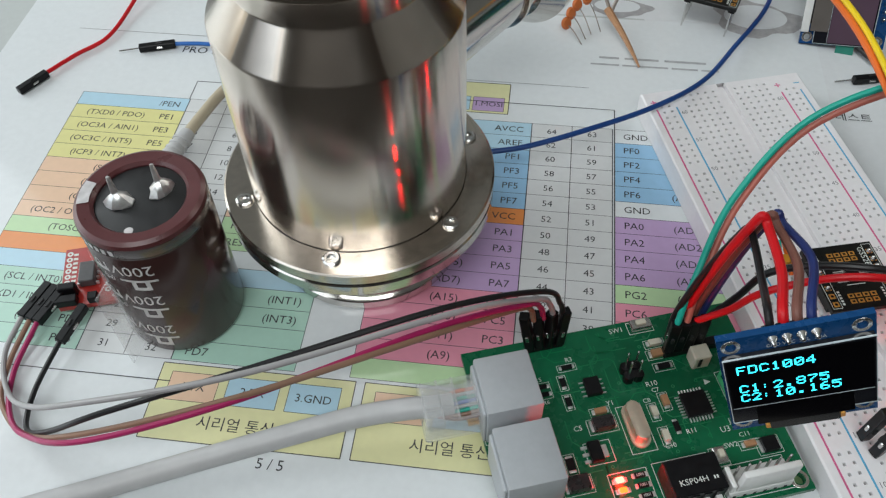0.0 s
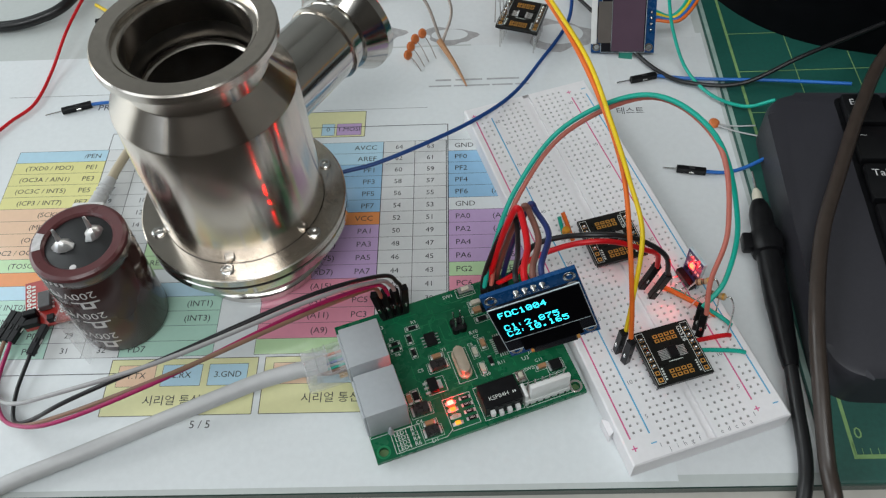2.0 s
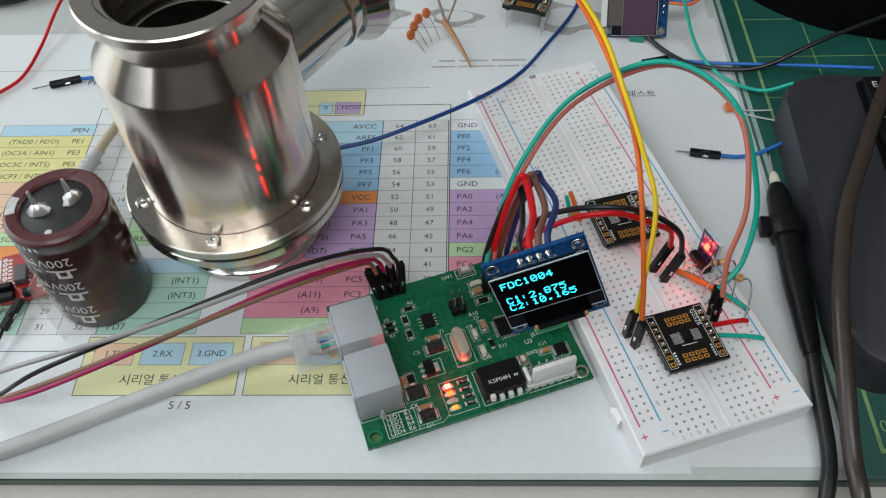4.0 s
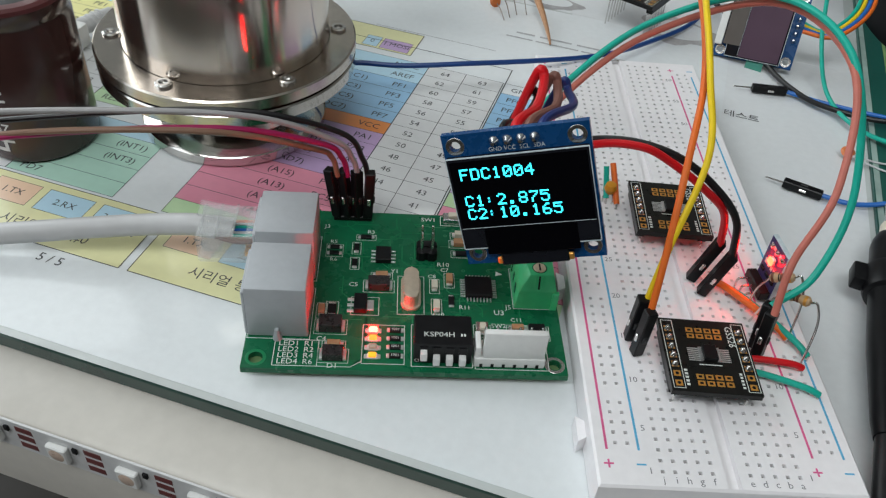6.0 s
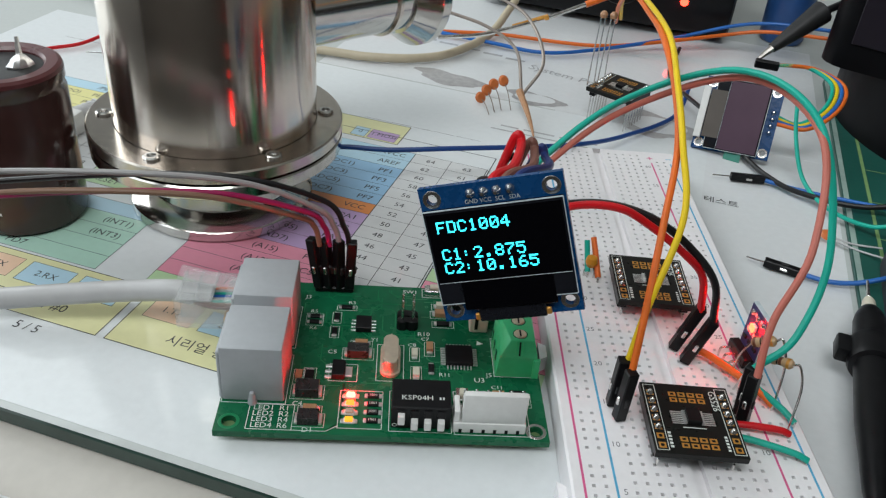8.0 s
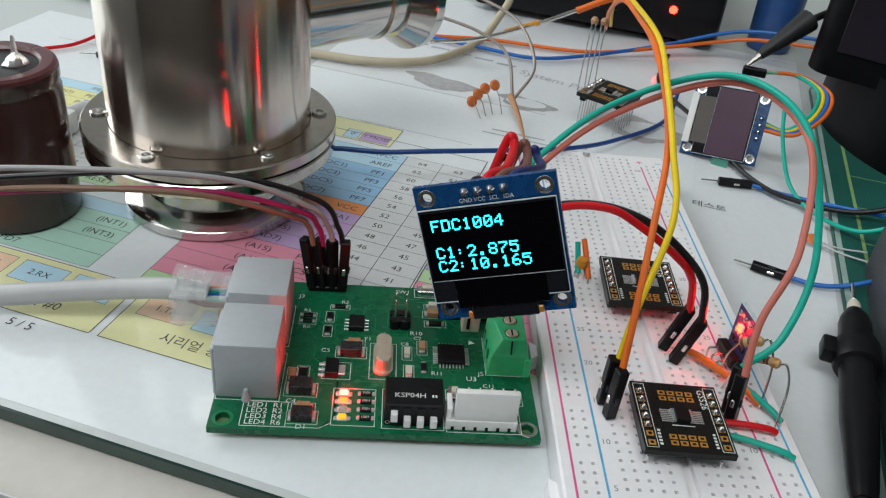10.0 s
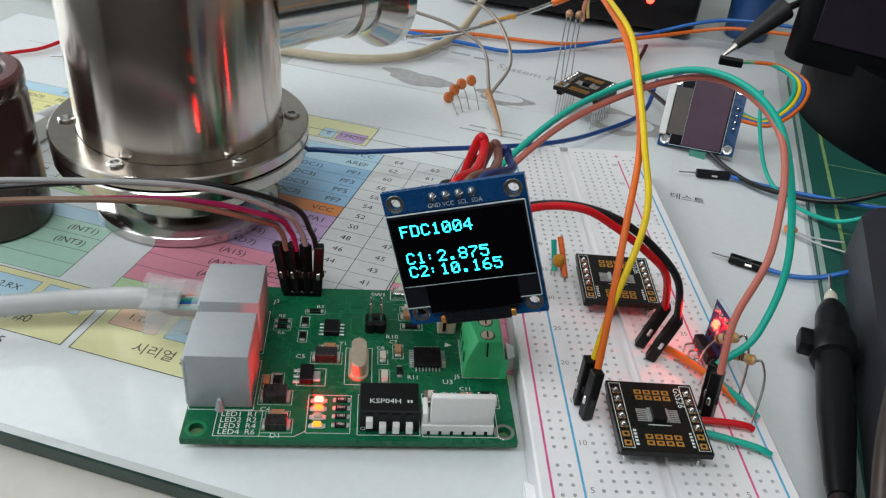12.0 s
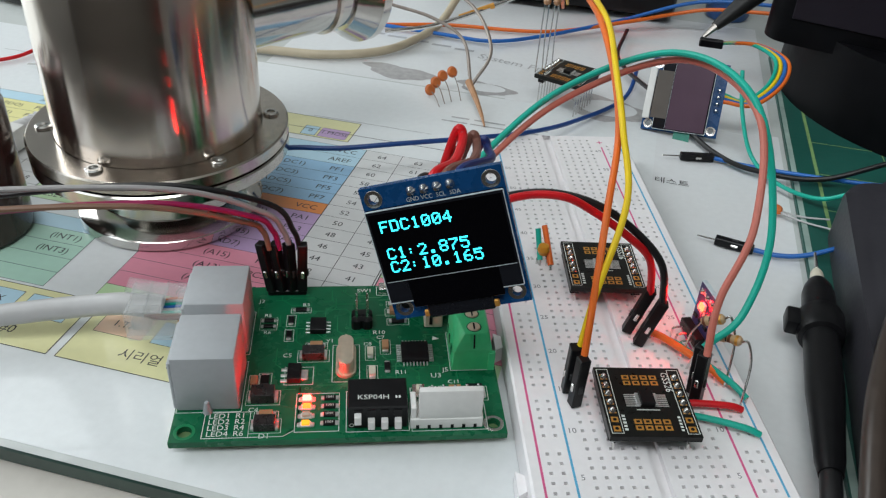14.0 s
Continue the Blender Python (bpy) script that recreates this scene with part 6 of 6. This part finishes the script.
for k in range(8):
    for x in (-5.4, 6.4):
        part("pad", lathe(bmesh.new(), [(0.35, 3.43), (0.85, 3.45), (0.9, 3.4)], 10, place(x, -4.2 + 2.1 * k)), M_SILK, red)
    part("print_mark", slab(slab(bmesh.new(), -4.3, -3.0, -1.6 + 1.6 * k, -0.8 + 1.6 * k, 3.43), 7.6, 9.6, -7.0 + 2.2 * k, -6.2 + 2.2 * k, 3.43), M_SILK, red, "white printed mark", smooth=False)
for x in (-5.6, 0.2, 6.8):
    part("solder_foot", lathe(bmesh.new(), [(0, 0.02), (0.6, 0.1), (0.9, 1.8)], 10, place(x, 10.5)), M_TIN, red)
    part("solder_foot", lathe(bmesh.new(), [(0, 0.02), (0.6, 0.1), (0.9, 1.8)], 10, place(x, -7.0)), M_TIN, red)

# ---------------------------------------------------------------- second display, switched off
ex, ey, ez = Vector((0.988, -0.137, 0.075)), Vector((0.012, 0.545, 0.838)), Vector((-0.156, -0.827, 0.540))
D2 = Matrix.Translation(V(22.5, 205.5, 13.2) + (ex * 14.0 + ey * 13.8) * MM) @ Matrix((-ey, ex, ez)).transposed().to_4x4()
dark = thing("dark_display_module", "switched-off display module leaning on its wires", "display", D2)
display_board(dark, False)
part("protective_tab", cube(27.2, 30.5, -15.5, -9.5, 0.2, 0.5), material("green_tab", (0.02, 0.22, 0.16), 0.4, grain=0.1, grain_size=2), dark, "green film tab", smooth=False)
part("bezel_strip", cube(4.0, OW - 4.0, -28.2, -25.6, 0.05, 1.4, 0.2), M_WHITEPLASTIC, dark, "white ribbon strip")

# wires of the second display
for k, (ma, word) in enumerate(((W_GREEN, "green"), (W_YELLOW, "yellow"), (W_BRIGHTBLUE, "blue"), (W_ORANGE, "orange"))):
    jumper(word + " wire curling from the dark display", ma, [(36.0, 212 - 2.5 * k, 14), (44 + k, 206 - k, 15), (52 + 1.6 * k, 214, 20), (54 + 1.6 * k, 228, 24), (46 + k, 236, 26), (38, 234, 26.5), (31, 231.5, 26)], 0.75, group="wires of the dark display")
clip = thing("alligator_clip", "black alligator clip gripping the display's header", "clip", place(38, 236, 28))
back = Matrix.Translation(-clip.matrix_world.translation)
part("boot", shifted(tube(bmesh.new(), [(30, 237, 31), (37, 243, 37), (45.5, 251, 44)], (1.9, 4.8), 14), back), M_RUBBER, clip)
part("jaw", shifted(tube(bmesh.new(), [(26, 233, 27.4), (30.5, 237.5, 31.4)], (0.7, 1.7), 8), back), M_STEELDARK, clip)
part("lead", shifted(tube(bmesh.new(), [(45, 250.6, 43.6), (66, 270, 51), (92, 290, 56), (116, 304, 50), (140, 320, 30)], 1.5, 10), back), M_CABLEBLACK, clip)
part("header_block", shifted(cube(25, 34, 230, 233, 24.6, 27.6, 0.3), back), M_BLACKPLASTIC, clip)

# component leads with orange blobs, and twisted bare wire
comp = thing("capacitor_bundle", "small orange ceramic capacitors with bent wire leads", "capacitor", place(-62, 196, 0))
back = Matrix.Translation(-comp.matrix_world.translation)
M_ORCAP = wire_colour("orange_ceramic", (0.60, 0.17, 0.05))
for x, y, z in ((-75, 199.5, 3.2), (-73.6, 202.6, 5.4), (-71.6, 205.6, 7.2), (-68.2, 207.6, 8.6)):
    b = part("disc", shifted(lathe(bmesh.new(), [(0, -1.1), (1.6, -0.8), (2.3, 0), (1.6, 0.8), (0, 1.1)], 14, place(x, y, z, 40, 60)), back), M_ORCAP, comp)
    part("lead", shifted(tube(bmesh.new(), [(x, y, z), (x + 3, y - 3, z * 0.6), (x + 6, y - 8, 0.4)], 0.2, 6), back), M_GREYLEAD, b)
part("probe_tip", shifted(tube(bmesh.new(), [(-60.5, 204, 7), (-55, 194, 4.5), (-51, 186, 2.2), (-48.6, 180.5, 0.7)], (1.5, 0.35), 8), back), M_CERAMIC, comp)
for pts in ([(-60, 205, 7), (-68, 224, 16), (-84, 234, 20), (-104, 238, 22)], [(-59, 204, 6), (-55, 218, 16), (-68, 238, 26), (-90, 250, 30)]):
    part("lead", shifted(tube(bmesh.new(), pts, 0.7, 8), back), M_GREYLEAD, comp)
twist = thing("test_lead", "twisted bare test lead with an orange sleeve", "wire", place(-96, 240, 10))
back = Matrix.Translation(-twist.matrix_world.translation)
part("bare_wire", shifted(tube(bmesh.new(), [(-104, 232, 12), (-84, 236, 16), (-62, 244, 24), (-44, 252, 32)], 0.9, 8), back), M_TIN, twist)
part("sleeve", shifted(tube(bmesh.new(), [(-46, 251, 31), (-30, 258, 38), (-4, 268, 44)], 1.4, 10), back), W_ORANGE, twist)
part("tip", shifted(tube(bmesh.new(), [(-74, 240, 20), (-60, 245, 25)], (0.7, 1.3), 8), back), M_GOLD, twist)
cer = thing("ceramic_capacitor", "orange ceramic disc capacitor with two white leads", "capacitor", place(54.8, 151.6, 2))
part("disc", lathe(bmesh.new(), [(0, -0.9), (1.5, -0.7), (2.3, 0), (1.5, 0.7), (0, 0.9)], 16, place(0, 0, 0.2, 0, 20)), M_ORCAP, cer)
for s in (0, 1):
    part("lead", tube(bmesh.new(), [(1.5, -0.3 - s, 0), (8, -2 - 3 * s, 0), (16, -3.5 - 6 * s, 1.5)], 0.32, 8), M_CABLEWHITE, cer)
# three-legged parts standing on the loose adapter board
for dx, dy in ((0, 0), (3.6, 1.6)):
    tr = thing("small_transistor", "tiny part on long wire legs over the loose board", "transistor", place(-33.6 + dx, 207.5 + dy * 0.4, 13.6), group="parts on long legs")
    part("body", lathe(bmesh.new(), [(0, 27), (1.3, 27.3), (1.5, 28.6), (0.8, 29.6), (0, 29.8)], 12), M_CERAMIC, tr)
    for k in range(2):
        part("leg", tube(bmesh.new(), [(-0.8 + 1.6 * k, 0, 27.2), (-1.2 + 1.8 * k, 0.3, 14), (-1.5 + 2.6 * k, 0, 0)], 0.28, 6), M_TIN, tr)

# ---------------------------------------------------------------- oscilloscope probe
probe = thing("test_probe", "black oscilloscope probe lying beside the keyboard", "probe", place(58, 84, 6))
back = Matrix.Translation(-probe.matrix_world.translation)
axis_pts = [Vector((61.4, 112, 8.2)), Vector((56.8, 36, 6.6))]
d = axis_pts[1] - axis_pts[0]


def along(f):
    return tuple(axis_pts[0] + d * f)


mm = Matrix.Translation(axis_pts[0] * MM) @ d.to_track_quat("Z", "Y").to_matrix().to_4x4()
part("body", shifted(lathe(bmesh.new(), [(0, 8), (2.6, 8.4), (3.6, 11), (4.2, 14), (4.4, 24), (4.4, 52), (3.8, 62), (3.2, 74), (2.6, 78), (0, 78)], 28, mm), back), M_BLACKPLASTIC, probe)
part("finger_guard", shifted(lathe(bmesh.new(), [(4.3, 23), (5.6, 23.6), (5.9, 25), (5.9, 31), (5.5, 32.4), (4.4, 33)], 28, mm), back), M_BLACKPLASTIC, probe)
part("nose", shifted(lathe(bmesh.new(), [(0, 2), (1.0, 2.2), (1.7, 4), (2.0, 8), (2.4, 8.4)], 20, mm), back), M_IVORY, probe, "pale insulating nose")
part("hook", shifted(box(bmesh.new(), -8.8, -4.6, -2.2, 2.2, 24.0, 31.0, 0.8, 2, mm), back), M_BLACKPLASTIC, probe)
part("tip", shifted(rod(bmesh.new(), along(-0.09), along(0.02), 0.35, 0.6, 10), back), M_TIN, probe)
part("cable", shifted(tube(bmesh.new(), [along(1.0), (55.6, 20, 5.5), (54.2, 3, 4.4), (51.4, -8, 3.0), (46, -24, -4), (40, -44, -24)], 2.3, 12), back), M_CABLEBLACK, probe)

# ---------------------------------------------------------------- keyboard
kb = thing("keyboard", "dark grey keyboard with black keys on the cutting mat", "keyboard", place(63.6, 24, 1.6, -3))
KBL = 128.0
part("shell", prism(bmesh.new(), rounded(0, 330, 0, KBL, 13, 8), 0.0, 17.0, 3.0), M_KEYBOARD, kb)
part("key_bed", prism(bmesh.new(), rounded(27.0, 318, 10, KBL - 3, 3, 4), 17.0, 17.15), M_BLACKPLASTIC, kb, "black recess under the keys")
rows = [("Esc", 15, 15.5), ("~", 15, 17), ("Tab", 25, 17), ("Caps", 30, 17), ("Shift", 40, 17), ("Ctrl", 22, 17)]
y = KBL - 4.5
for name, w, h in rows:
    x = 28.6
    for k in range(7):
        ww = w if k == 0 else 16.5
        key = part("key", cube(x, x + ww, y - h, y, 17.15, 21.0, 1.0, 2), M_KEY, kb)
        if k == 0:
            part("lettering", lettering(bmesh.new(), name, 4.6, x + 2.0, y - 5.0, 21.04, align="LEFT"), M_KEYPRINT, key, smooth=False)
        x += ww + 2.0
    y -= h + 2.0
thick = solo("thick_brown_cable", tube(bmesh.new(), [(61, -44, -28), (59, -16, 3), (58.6, 0, 9), (59.4, 20, 17), (62.5, 44, 23), (72, 75, 24.4), (84, 100, 25.4), (102, 134.5, 25.6), (120, 163, 27), (150, 190, 34), (176, 196, 38)], 2.6, 14), M_CABLEBROWN, "thick dark brown cable lying over the keyboard", "cable")

# ---------------------------------------------------------------- black devices at the back
dev = thing("handheld_meter", "glossy black instrument with a dim screen standing behind the keyboard", "instrument", place(69, 217, 1.6, -17))
part("shell", prism(bmesh.new(), rounded(-24, 150, -6, 150, 76, 20), 0.0, 32.0, 7.0), M_DEVICE, dev)
part("hood", prism(bmesh.new(), rounded(-27, 132, 14, 84, 10, 8), 27.0, 92.0, 4.0), M_DEVICE, dev)
part("screen", shifted(cube(-17, 120, -0.5, 0.6, 0, 50, 0.3), place(0, 13.6, 37, 0, 0)), M_DEVICESCREEN, dev, "dim grey screen", smooth=False)
boxy = thing("black_box", "black equipment box with a lit red led", "equipment", place(-110, 322, 0))
part("case", cube(0, 127, 0, 120, 3, 46, 4, 2), M_BLACKPLASTIC, boxy)
part("lid", cube(6, 121, 6, 114, 46, 49, 1), M_KEYBOARD, boxy)
for x in (14, 113):
    for y in (14, 106):
        part("foot", rod(bmesh.new(), (x, y, 0), (x, y, 3.2), 6), M_RUBBER, boxy)
part("power_led", lathe(bmesh.new(), [(0, 1.8), (1.4, 1.4), (2.0, 0)], 16, place(103, 0, 18.5, 0, 90)), M_LEDDIM, boxy, "lit red led")
part("knob", lathe(bmesh.new(), [(0, 12), (10, 12), (11, 10), (12, 0)], 24, place(72, 0, 26, 0, 90)), M_BLACKPLASTIC, boxy)
blue_pot = solo("blue_container", lathe(bmesh.new(), [(0, 0.1), (10, 0.2), (11, 2), (12, 40), (11.6, 41), (10.8, 41), (10, 4), (0, 4)], 40, None), material("blue_plastic", (0.03, 0.10, 0.30), 0.35, grain=0.08, grain_size=3, stain=0.1, stain_size=15), "small blue plastic container at the back of the desk", "container", place(44, 350, 0))
